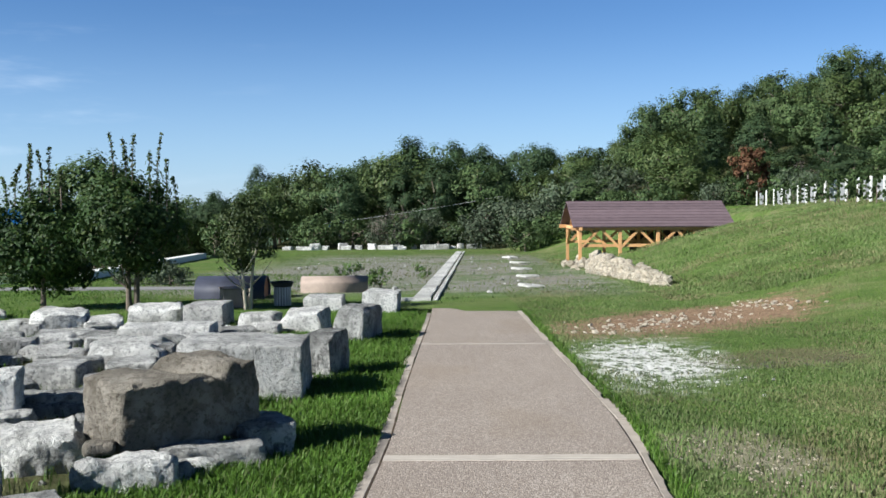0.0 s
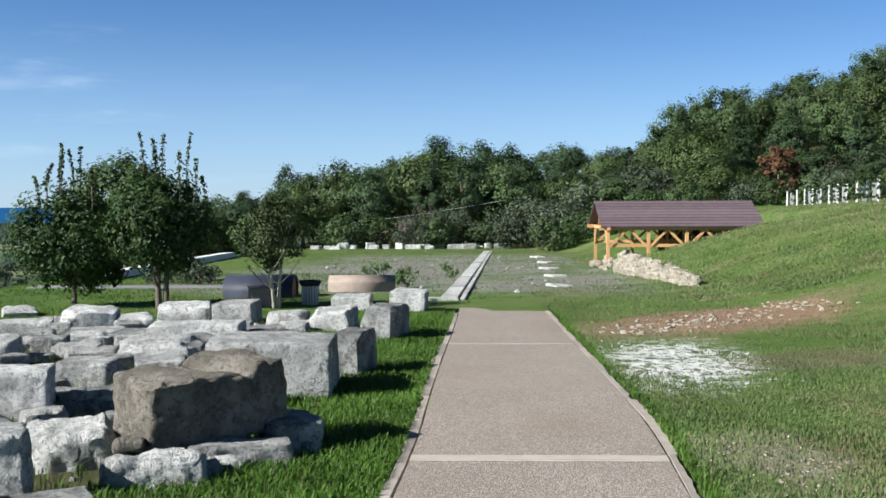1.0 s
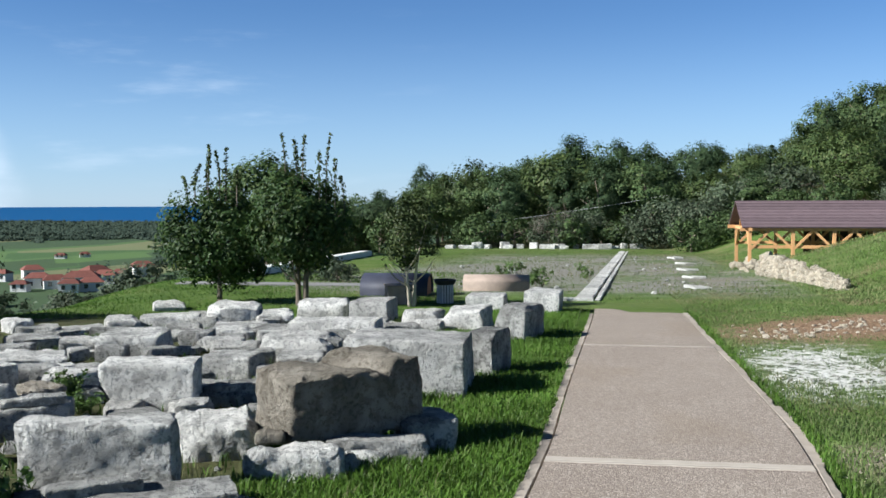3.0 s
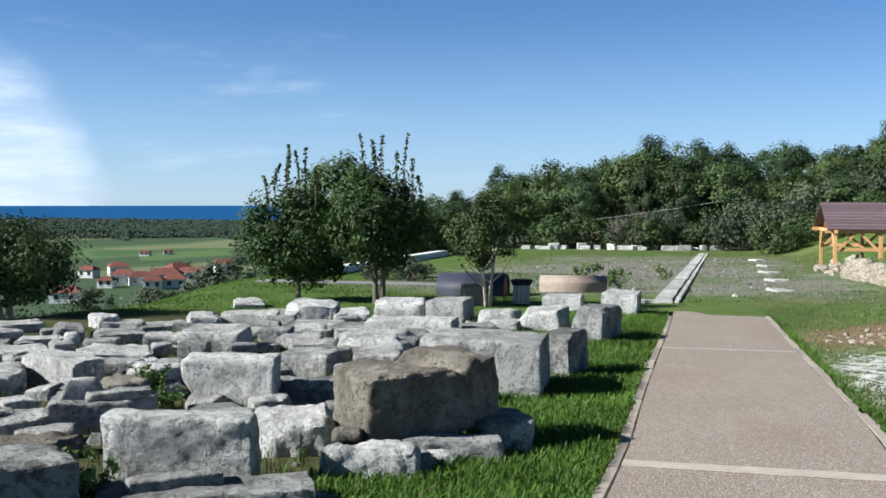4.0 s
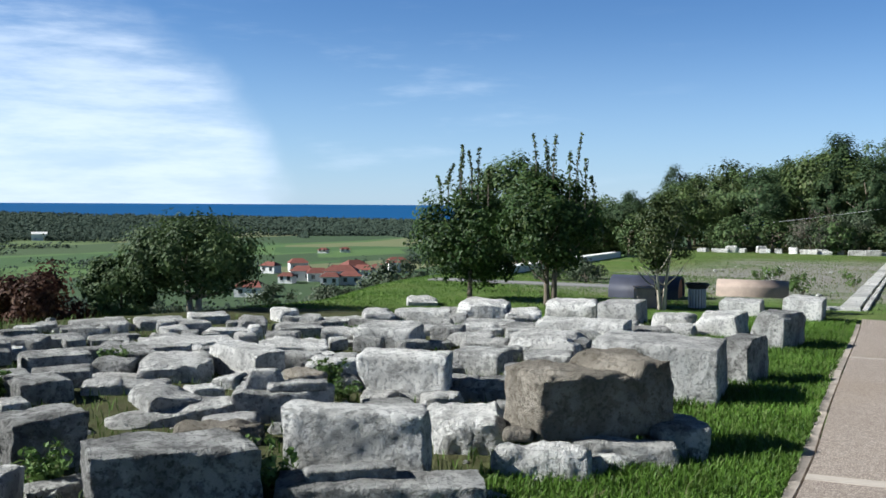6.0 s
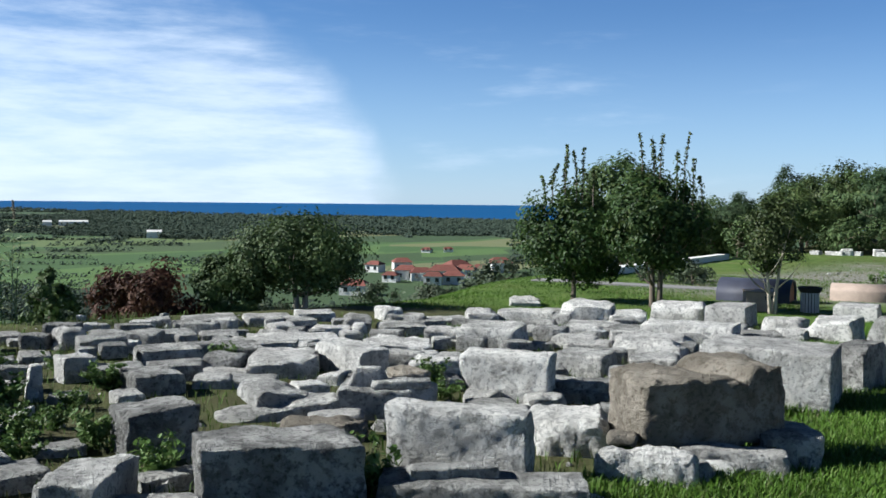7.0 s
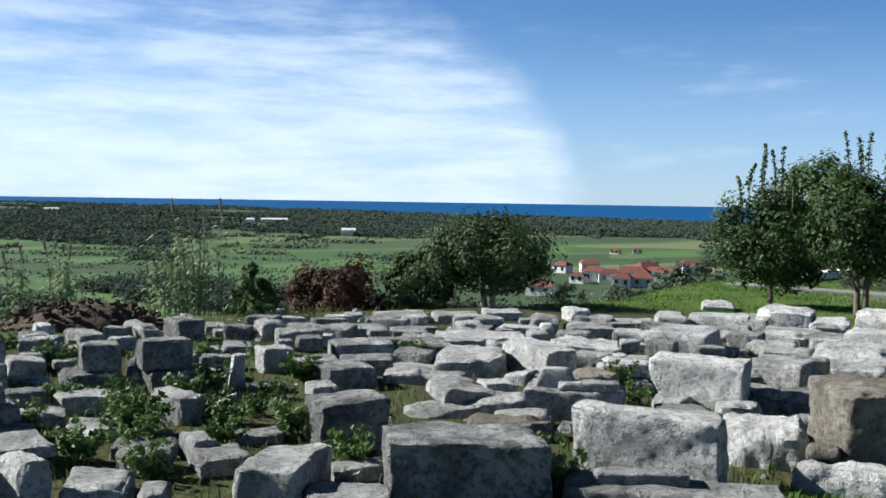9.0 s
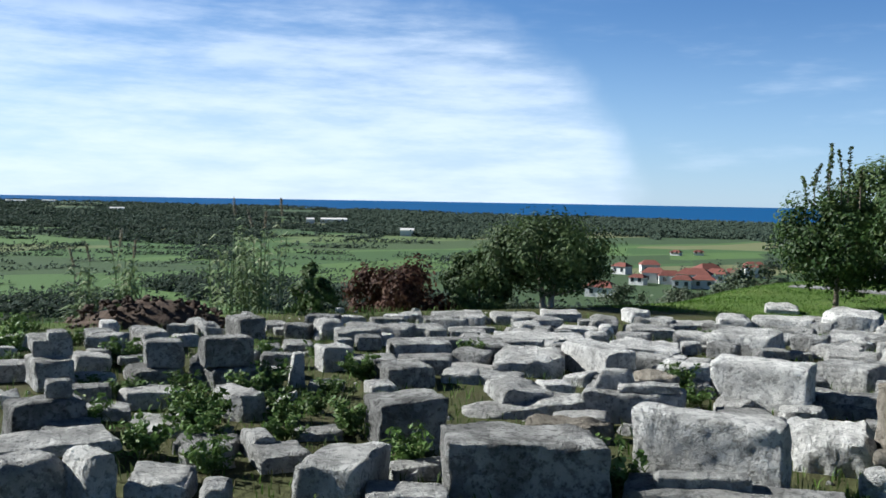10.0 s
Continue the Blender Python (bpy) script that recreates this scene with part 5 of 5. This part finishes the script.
# ---- fence on the bank with young cypresses between its posts ----
def fence():
    thing = new("fence")
    tagged(thing, "row of white posts with boards along the bank", "fence", kind="structure")
    r = random.Random(2)
    for i in range(15):
        f = (i / 14) ** 0.8
        x, y = 19.2 + (14.4 - 19.2) * f, 62.5 + (32.2 - 62.5) * f
        z = ground_z(x, y)
        h = 0.9
        part("post", beam(bmesh.new(), (x, y, z - 0.2), (x, y, z + h), 0.07, 0.07), "whitewash", thing)
        if i % 3 != 1:
            part("panel", beam(bmesh.new(), (x + 0.22, y - 0.25, z + 0.08), (x + 0.22, y - 0.25, z + h - 0.12), 0.24, 0.03), "metal", thing, "pale grey board")
    tree = None
    for i in range(17):
        f = ((i + 0.5) / 17) ** 0.8
        x, y = 19.0 + (13.9 - 19.0) * f, 61.5 + (31.4 - 61.5) * f
        if tree is None:
            tree = grow("cypress_sapling", r, 1.5, 0.42, 0.02, "oak", leaves=420, leaf=0.1, clumps=16, lift=0.0, shape="tall", limbs=1)
            setdown(tree, x, y, 0, 1, "slim young cypress planted along the fence", "tree", "young cypresses along the fence")
        else:
            placed(tree, x, y, r.uniform(0.75, 1.1), r.uniform(0, 360))


fence()
# wire crossing before the wood
verts, faces = [], []
tube(verts, faces, [(-11.6 + 16.5 * f, 84, -0.5 + 2.4 * f - 0.7 * f * (1 - f)) for f in [k / 16 for k in range(17)]], [0.018] * 17, 5)
wire = raw("overhead_wire", verts, faces, "cable")
tagged(wire, "thin grey wire strung before the wood", "wire", kind="structure")


# ---- more blocks lying between the rows ----
def clear_of(x, y, gap):
    for sx, sy, sw, sd, turn, _ in STONES:
        a = radians(turn)
        dx, dy = x - sx, y - sy
        u, v = dx * math.cos(a) + dy * math.sin(a), -dx * math.sin(a) + dy * math.cos(a)
        if abs(u) < sw / 2 + gap and abs(v) < sd / 2 + gap:
            return False
    return True


def fill_stones():
    r = random.Random(77)
    made = 0
    for _ in range(9000):
        yaw, dist = r.uniform(9, 66), r.uniform(5.6, 16.0) if r.random() < 0.6 else r.uniform(10, 17)
        x, y = -dist * math.sin(radians(yaw)), dist * math.cos(radians(yaw))
        if (dist < 7.6 and yaw < 34) or x > -1.75 - 0.02 * y or x < -11.6 or y > 18 or (yaw > 48 and r.random() < 0.55):
            continue
        w, d = r.uniform(0.22, 0.55), r.uniform(0.18, 0.38)
        if not clear_of(x, y, 0.27 * max(w, d)):
            continue
        h = r.uniform(0.07, 0.17) * (1.0 if dist < 10 else 1.2)
        stone(x, y, w, d, h, yaw + r.uniform(-22, 20), r.choice(("grey", "dark", "flat", "flat", "rough", "tilt", "grey", "dark")))
        made += 1
        if made > 150:
            return


fill_stones()


# ---- weeds, reeds, the earth heap ----
def weed(x, y, s, seed, yellow=False):
    g = np.random.default_rng(seed)
    thing = new("weed_clump")
    c, verts, faces = [], [], []
    for k in range(16):
        a, l = g.uniform(0, 6.28), g.uniform(0.05, 0.26)
        z = g.uniform(0.1, 0.34)
        c += [(math.cos(a) * l * f, math.sin(a) * l * f, z * f) for f in (0.45, 0.7, 1.0)]
        tube(verts, faces, [(0, 0, -0.03), (math.cos(a) * l * 0.5, math.sin(a) * l * 0.5, z * 0.6), (math.cos(a) * l, math.sin(a) * l, z)], [0.005, 0.004, 0.002], 4)
    tagged(raw("stem", verts, faces, "weed", thing), kind="stuff")
    v, f = leaf_cloud(c, 0.055, 520, 0.055, g, 0.3)
    ob = new("leaves", mesh_from("leaves", v, f, "weed"))
    ob.parent = thing
    if yellow:
        v, f = leaf_cloud([c[k] for k in range(2, 30, 6)], 0.02, 40, 0.03, g, aspect=0.9)
        ob = new("flower", mesh_from("flower", v, f, "flower"))
        ob.parent = thing
        tagged(ob, "small yellow flowers")
    setdown(thing, x, y, seed * 40, s, "leafy weed with yellow flowers among the stones" if yellow else "leafy green weeds growing between the stones", "weed", "weeds among the stones", 0.0)
    return thing


def open_spot(x, y):
    """The nearest place to (x, y) with no block on it."""
    for k in range(400):
        a, q = k * 2.4, 0.03 * math.sqrt(k)
        if clear_of(x + q * math.cos(a), y + q * math.sin(a), 0.06):
            return x + q * math.cos(a), y + q * math.sin(a)
    return x, y


W1, W2 = weed(*open_spot(-6.44, 4.07), 0.9, 1), weed(*open_spot(-3.48, 5.05), 0.95, 2, True)
rw = random.Random(3)
for x, y in ((-7.04, 3.83), (-7.45, 4.40), (-6.80, 4.50), (-6.25, 4.00), (-5.82, 3.99), (-5.80, 3.51), (-6.96, 5.21), (-6.11, 4.89), (-6.20, 5.30), (-5.48, 4.90), (-7.27, 6.78), (-5.19, 3.64), (-8.21, 4.47), (-9.20, 5.31), (-7.08, 7.05), (-7.54, 4.94), (-10.47, 4.81),
             (-11.72, 5.45), (-9.45, 4.32), (-7.32, 5.73), (-5.58, 4.62), (-6.78, 5.99), (-8.75, 6.69), (-10.95, 5.75), (-4.78, 8.76), (-4.51, 8.17), (-6.38, 12.14), (-4.55, 4.64), (-8.72, 5.39), (-9.80, 6.26), (-12.13, 5.85), (-8.42, 7.20), (-5.53, 13.51), (-7.46, 8.67)):
    x, y = open_spot(x, y)
    ob = copy_thing(W1, pose(x, y, ground_z(x, y), 0, 0, rw.uniform(0, 360)))
    s = rw.uniform(0.6, 1.05)
    ob.scale = (s, s, s * rw.uniform(0.6, 0.9))


def reeds(x, y, wide, tall, stalks, plumes, seed):
    g = random.Random(seed)
    thing = new("reed_clump")
    lv, lf, sv, sf = [], [], [], []
    for k in range(stalks):
        a, rr = g.uniform(0, 6.28), wide / 2 * math.sqrt(g.random())
        bx, by, h = rr * math.cos(a), rr * math.sin(a), tall * g.uniform(0.45, 0.85)
        if k < plumes:
            h = tall * g.uniform(0.82, 0.95)
        lean = Vector((g.uniform(-1, 1) * 0.12, g.uniform(-1, 1) * 0.1, 0))
        tip = Vector((bx, by, h)) + lean
        tube(sv, sf, [(bx, by, -0.05), Vector((bx, by, h * 0.5)) + lean * 0.3, tip], [0.011, 0.009, 0.004], 5)
        for j in range(13):
            f = 0.15 + 0.85 * j / 13
            p = Vector((bx, by, h * f)) + lean * f * f
            b = g.uniform(0, 6.28)
            d = Vector((math.cos(b), math.sin(b), g.uniform(0.2, 0.9)))
            ln = g.uniform(0.2, 0.42) * (1.1 - 0.4 * f)
            side = d.cross(Vector((0, 0, 1))).normalized() * 0.024
            q = p + d.normalized() * ln * 0.55
            e = p + Vector((d.x, d.y, d.z * 0.1)).normalized() * ln
            n = len(lv)
            lv += [tuple(p - side * 0.5), tuple(p + side * 0.5), tuple(q + side), tuple(q - side), tuple(e)]
            lf += [(n, n + 1, n + 2, n + 3), (n + 3, n + 2, n + 4)]
        if k < plumes:
            c = [tip + Vector((0.02 * m * lean.x * 8, 0, 0.035 * m)) for m in range(8)]
            v, f = leaf_cloud([p[:] for p in c], [0.017 * (1.2 - abs(m - 3) / 5) for m in range(8)], 130, 0.06, np.random.default_rng(seed * 50 + k), 0.1, aspect=0.25)
            ob = new("plume", mesh_from("plume", v, f, "plume"))
            ob.parent = thing
            tagged(ob, "grey-brown feathery plume")
    tagged(raw("stalk", sv, sf, "reed", thing), kind="stuff")
    tagged(raw("leaf", lv, lf, "reed", thing), kind="stuff")
    setdown(thing, x, y, 0, 1, "clump of tall pale green reeds with plumes", "reeds", "reed clumps")


reeds(-13.6, 10.1, 1.3, 1.85, 40, 4, 4)
reeds(-14.6, 8.55, 0.5, 1.5, 18, 3, 5)
reeds(-14.9, 8.0, 0.4, 1.35, 12, 2, 6)


def earth_heap():
    heap = new("earth_heap")
    bm = bmesh.new()
    bmesh.ops.create_grid(bm, x_segments=44, y_segments=24, size=1.0)
    for v in bm.verts:
        x, y = v.co.x * 1.25, v.co.y * 0.75
        r = math.hypot(v.co.x, v.co.y)
        z = 0.36 * max(0.0, 1 - r * r) * (0.8 + 0.25 * math.sin(x * 2.2 + 1)) + 0.05 * noise.fractal((x * 3, y * 3, 1), 0.8, 2.1, 4) + 0.03 * noise.noise((x * 14, y * 14, 0))
        v.co = (x, y, z - 0.05)
    part("mound", bm, "earth", heap, shade=True)
    r = random.Random(8)
    meshes = [pebble_mesh("clod", k, "earth", 0.35) for k in range(5)]
    for i in range(150):
        x, y = r.uniform(-1.0, 1.0), r.uniform(-0.6, 0.6)
        q = math.hypot(x / 1.25, y / 0.75)
        s = r.uniform(0.03, 0.09)
        ob = new("clod", meshes[i % 5])
        ob.parent = heap
        ob.matrix_basis = Matrix.Translation((x, y, 0.34 * max(0.0, 1 - q * q) + 0.01)) @ Euler((r.uniform(-1, 1), r.uniform(-1, 1), r.uniform(0, 6))).to_matrix().to_4x4() @ Matrix.Diagonal((s * 1.6, s, s * 0.7, 1))
    heap.matrix_basis = pose(-12.4, 7.55, ground_z(-12.4, 7.55), 0, 0, 58)
    tagged(heap, "low heap of dark brown earth clods", "earth heap")


earth_heap()


# ---- grass blades ----
def blades(name, label, mat, count, place_at, tall, wide, seed, tuft=0.0):
    g = np.random.default_rng(seed)
    xy = place_at(g, count)
    keep = np.array([not (edge_left(y) - 0.09 < x < edge_right(y) + 0.09 and y < 19.6 + 0.7 * (x < 0.2)) for x, y in xy])
    xy = xy[keep]
    if tuft:
        xy = xy + g.normal(size=xy.shape) * tuft
    n = len(xy)
    z = np.array([ground_z(x, y) for x, y in xy])
    patch = np.array([noise.noise((x * 1.1, y * 1.1, 3.0)) for x, y in xy])
    h = tall * (0.55 + 0.7 * g.random(n)) * (1 + 0.55 * patch)
    a = g.random(n) * 2 * np.pi
    d = np.stack([np.cos(a), np.sin(a)], 1)
    lean = (0.15 + 0.75 * g.random(n)) * h
    side = np.stack([-d[:, 1], d[:, 0]], 1) * (wide * (0.6 + 0.8 * g.random(n)))[:, None]
    p = np.column_stack([xy, z - 0.01])
    mid = np.column_stack([xy + d * (lean * 0.3)[:, None], z + h * 0.6])
    tip = np.column_stack([xy + d * lean[:, None], z + h * (0.75 + 0.25 * g.random(n))])
    s3 = np.column_stack([side, np.zeros(n)])
    v = np.stack([p - s3, p + s3, mid + s3 * 0.8, mid - s3 * 0.8, tip], 1).reshape(-1, 3)
    k = np.arange(n)[:, None] * 5
    f = np.concatenate([k + [0, 1, 2], k + [0, 2, 3], k + [3, 2, 4]])
    ob = new(name, mesh_from(name, v, f, mat))
    return tagged(ob, label, "grass", kind="stuff")


def verge(g, n):
    y = 4.5 + 15.5 * g.random(n) ** 1.35
    return np.column_stack([-0.5 - (1.7 + 0.02 * y) * g.random(n), y])


def meadow(g, n):
    y = 5.0 + 24 * g.random(n) ** 1.5
    return np.column_stack([1.52 + (0.42 * y - 0.9) * g.random(n), y])


def bare(xy):
    """How bare the ground is: the chalk, dirt and gravel patches."""
    x, y = xy[:, 0], xy[:, 1]
    c = np.exp(-(((x - 2.45) / 0.8) ** 2 + ((y - 12.3) / 1.9) ** 2) ** 2)
    u, v = (x - 4.4) * 0.69 + (y - 17.9) * 0.72, -(x - 4.4) * 0.72 + (y - 17.9) * 0.69
    c = np.maximum(c, np.exp(-((u / 3.5) ** 2 + (v / 1.2) ** 2) ** 2))
    c = np.maximum(c, 0.75 * np.exp(-(((x - 2.2) / 0.6) ** 2 + ((y - 6.9) / 1.0) ** 2)))
    return np.maximum(c, 0.6 * np.exp(-(((x - 4.3) / 1.4) ** 2 + ((y - 12.6) / 0.8) ** 2)))


def meadow_thin(g, n):
    xy = meadow(g, n)
    return xy[g.random(len(xy)) > bare(xy) * 1.15]


def slope(g, n):
    y = 22 + 40 * g.random(n) ** 1.2
    return np.column_stack([5.0 + (0.45 * y - 4) * g.random(n), y])


def among(g, n):
    a, r = np.radians(8 + 60 * g.random(n)), 5.0 + 12.5 * g.random(n) ** 0.9
    xy = np.column_stack([-r * np.sin(a), r * np.cos(a)])
    low = [(sx, sy, (sw + sd) / 4 + 0.05) for sx, sy, sw, sd, _, top in STONES]
    keep = np.ones(len(xy), bool)
    for sx, sy, q in low:
        keep &= (xy[:, 0] - sx) ** 2 + (xy[:, 1] - sy) ** 2 > q * q
    return xy[keep]


def lawn(g, n):
    y = 16.5 + 20 * g.random(n) ** 1.3
    return np.column_stack([-15 + 11.5 * g.random(n), y])


def edge(g, n):
    y = 4 + 16 * g.random(n) ** 1.2
    s = np.where(g.random(n) < 0.5, -1, 1)
    side = np.array([edge_left(b) - 0.09 if a < 0 else edge_right(b) + 0.09 for a, b in zip(s, y)])
    return np.column_stack([side + s * np.abs(g.normal(size=n)) * 0.07, y])


def yard(g, n):
    y = 22 + 50 * g.random(n)
    return np.column_stack([-9 + 15 * g.random(n), y])


blades("verge_grass", "lush green grass beside the path", "grass", 60000, verge, 0.085, 0.0042, 1)
blades("meadow_grass", "short green grass on the open side of the path", "dry", 90000, meadow_thin, 0.034, 0.0045, 2)
blades("bank_grass", "rough grass on the bank", "dry", 90000, slope, 0.06, 0.009, 3)
blades("dry_tufts", "rough dry grass between the ancient blocks", "dry", 9000, among, 0.10, 0.005, 14)
blades("block_grass", "grass growing between the ancient blocks", "grass", 6500, among, 0.09, 0.005, 4)
blades("lawn_grass", "rough grass at the terrace edge beyond the stones", "grass", 45000, lawn, 0.04, 0.007, 16)
blades("edge_grass", "tufts of grass overlapping the path edging", "grass", 7000, edge, 0.07, 0.004, 5)
blades("yard_grass", "thin grass on the gravel yard", "dry", 15000, yard, 0.05, 0.012, 6)


# ---- the plain: woods, hedges, village ----
def plain_trees():
    """Woods in patches, rows of hedge trees between the fields; every tree a tight crown of small leafy clumps."""
    r = random.Random(15)
    woods, hedges = [], []

    def lie(x, y):
        yaw, dist = math.degrees(math.atan2(-x, y)), math.hypot(x, y)
        return yaw, dist, dist / coast(x, y), noise.noise((x * 0.0045, y * 0.008, 2.0)) + 0.25 * noise.noise((x * 0.02, y * 0.03, 5.0))

    def open_land(yaw, dist):
        return (25 < yaw < 36.5 and 455 < dist < 730) or (24 < yaw < 33 and 290 < dist < 430 and r.random() < 0.8)

    for _ in range(52000):
        yaw = r.uniform(14, 68)
        c = coast(-math.sin(radians(yaw)), math.cos(radians(yaw)))
        dist = 240 * (c / 240) ** r.random()
        x, y = -dist * math.sin(radians(yaw)), dist * math.cos(radians(yaw))
        yaw, dist, f, n = lie(x, y)
        if f < 0.985 and not open_land(yaw, dist) and (n > 0.34 - 0.5 * smooth(520, 950, dist) or (f > 0.7 and yaw < 40 and n > -0.5) or (f > 0.86 and n > -0.12) or (yaw > 60 and 240 < dist < 285)):
            woods.append((x, y, dist))
    for along in (0, 1):
        gap = (95, 58)[along]
        for i in range(-34, 34):
            for k in range(-560, 560):
                run = k * 2.6 + r.uniform(-0.8, 0.8)
                off = gap * (i + 0.5 - 0.22 * math.sin(run / 125 + i)) + r.uniform(-0.7, 0.7)
                u, v = (off, run) if along == 0 else (run, off)
                x, y = u * math.cos(0.61) - v * math.sin(0.61), u * math.sin(0.61) + v * math.cos(0.61)
                if y < 60 or x > -60 or not 235 < math.hypot(x, y) < 1400:
                    continue
                yaw, dist, f, n = lie(x, y)
                if 14 < yaw < 68 and f < 0.97 and not open_land(yaw, dist) and noise.noise((run * 0.02, i * 3.7, along * 9.0)) > -0.12:
                    hedges.append((x, y, dist))
    for band, away in enumerate((318, 352, 392, 436, 488, 548, 618, 700, 800, 920)):
        for k in range(int(54 * away / 100)):
            yaw = 14 + 100 * k / away
            d = away + 14 * math.sin(yaw * 0.31 + band) + r.uniform(-1, 1)
            if noise.noise((yaw * 0.32, band * 5.3, 4.0)) > -0.02 and not (24 < yaw < 36 and away < 760):
                hedges.append((-d * math.sin(radians(yaw)), d * math.cos(radians(yaw)), d))
    for name, pts, low, high in (("far_wood", woods, 2.4, 4.6), ("far_hedges", hedges, 1.3, 3.4)):
        g = np.random.default_rng(len(pts))
        p = np.array(pts)
        k = 11
        size = np.clip(p[:, 2] * 0.0021, 0.8, 2.8)
        hgt = (low + (high - low) * g.random(len(p)) ** 1.6) * (0.8 + 0.2 * np.clip(p[:, 2] / 900, 0, 1.5))
        z = np.array([ground_z(a, b) for a, b in p[:, :2]])
        cen = np.repeat(np.column_stack([p[:, :2], z]), k, 0)
        up = g.random(len(cen))
        off = g.normal(size=(len(cen), 3)) * np.repeat(np.column_stack([size, size, size * 0]), k, 0) * (0.95 - 0.5 * up)[:, None]
        cen = cen + off
        cen[:, 2] += np.repeat(hgt, k) * up
        nrm = g.normal(size=(len(cen), 3)) * 0.45 + np.array([-0.4, -0.5, 1.0])
        nrm /= np.linalg.norm(nrm, axis=1, keepdims=True)
        t = np.cross(nrm, g.normal(size=(len(cen), 3)))
        t /= np.linalg.norm(t, axis=1, keepdims=True)
        b = np.cross(nrm, t)
        s = (np.repeat(size, k) * (0.4 + 0.45 * g.random(len(cen))))[:, None]
        v = np.stack([cen - t * s, cen + b * s * 0.8, cen + t * s, cen - b * s * 0.8], 1).reshape(-1, 3)
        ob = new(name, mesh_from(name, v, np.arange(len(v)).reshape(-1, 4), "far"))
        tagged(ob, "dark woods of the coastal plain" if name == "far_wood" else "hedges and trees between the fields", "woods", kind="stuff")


plain_trees()


def house(yaw, dist, wide, deep, high, turn, lift=0.0):
    x, y = -dist * math.sin(radians(yaw)), dist * math.cos(radians(yaw))
    h = empty("village_house", x, y, ground_z(x, y) + lift, turn)
    tagged(h, "white village house with a red tiled roof", "house", "houses of the village")
    bm = box(bmesh.new(), -wide / 2, -deep / 2, -8, wide / 2, deep / 2, high)
    part("wall", bm, "whitewash", h)
    bm = bmesh.new()
    e, t = 0.5, high + deep * 0.27
    a = [bm.verts.new(p) for p in ((-wide / 2 - e, -deep / 2 - e, high - 0.1), (wide / 2 + e, -deep / 2 - e, high - 0.1), (wide / 2 + e, deep / 2 + e, high - 0.1), (-wide / 2 - e, deep / 2 + e, high - 0.1),
                                    (-wide * 0.28, 0, t), (wide * 0.28, 0, t))]
    for q in ((0, 1, 5, 4), (2, 3, 4, 5), (1, 2, 5), (3, 0, 4), (3, 2, 1, 0)):
        bm.faces.new([a[i] for i in q])
    part("roof", bm, "tile", h, "red tiled hipped roof")
    for k in range(max(2, int(wide / 3))):
        wx = -wide / 2 + wide * (k + 0.5) / max(2, int(wide / 3))
        win = part("window", box(bmesh.new(), wx - 0.6, -deep / 2 - 0.06, 1.0, wx + 0.6, -deep / 2 - 0.02, 2.4), "glass", h)
        part("sill", box(bmesh.new(), wx - 0.7, -deep / 2 - 0.15, 0.85, wx + 0.7, -deep / 2 - 0.02, 0.98), "whitewash", win)


for args in ((30.75, 355, 7.5, 6, 3.6, 25), (29.9, 352, 7.5, 6, 3.0, 35), (28.6, 350, 11, 7, 3.8, 20), (28.9, 255, 9, 7, 2.4, 28, 1.0), (27.4, 362, 7, 6, 3.4, 15), (25.5, 395, 8, 7, 4.0, 40), (29.2, 335, 6, 5, 3.0, 20),
             (28.1, 338, 7, 5, 3.0, 30), (31.6, 345, 5, 4, 2.5, 10), (29.6, 540, 5, 4, 1.8, 10), (28.4, 548, 5, 4, 1.8, 30), (33.6, 300, 8, 6, 3, 15), (26.6, 372, 6, 6, 3, 20), (27.9, 372, 8, 7, 4.2, 60), (32.5, 392, 6, 5, 3, 0), (31.0, 400, 7, 6, 3.5, 40)):
    house(*args)
for yaw, dist, wide in ((48.6, 1010, 26), (44.5, 720, 10), (60.2, 1500, 20), (65.2, 2300, 40), (63.6, 2400, 30), (49.9, 1000, 8)):
    x, y = -dist * math.sin(radians(yaw)), dist * math.cos(radians(yaw))
    g = empty("greenhouse", x, y, ground_z(x, y) + 2.0, yaw)
    tagged(g, "long white greenhouse on the plain", "greenhouse", "greenhouses on the plain")
    part("wall", box(bmesh.new(), -wide / 2, -4, -3, wide / 2, 4, 2.2), "whitewash", g)
    bm = bmesh.new()
    a = [bm.verts.new(p) for p in ((-wide / 2, -4.2, 2.2), (wide / 2, -4.2, 2.2), (wide / 2, 4.2, 2.2), (-wide / 2, 4.2, 2.2), (-wide / 2, 0, 3.6), (wide / 2, 0, 3.6))]
    for q in ((0, 1, 5, 4), (2, 3, 4, 5), (1, 2, 5), (3, 0, 4), (3, 2, 1, 0)):
        bm.faces.new([a[i] for i in q])
    part("roof", bm, "whitewash", g)
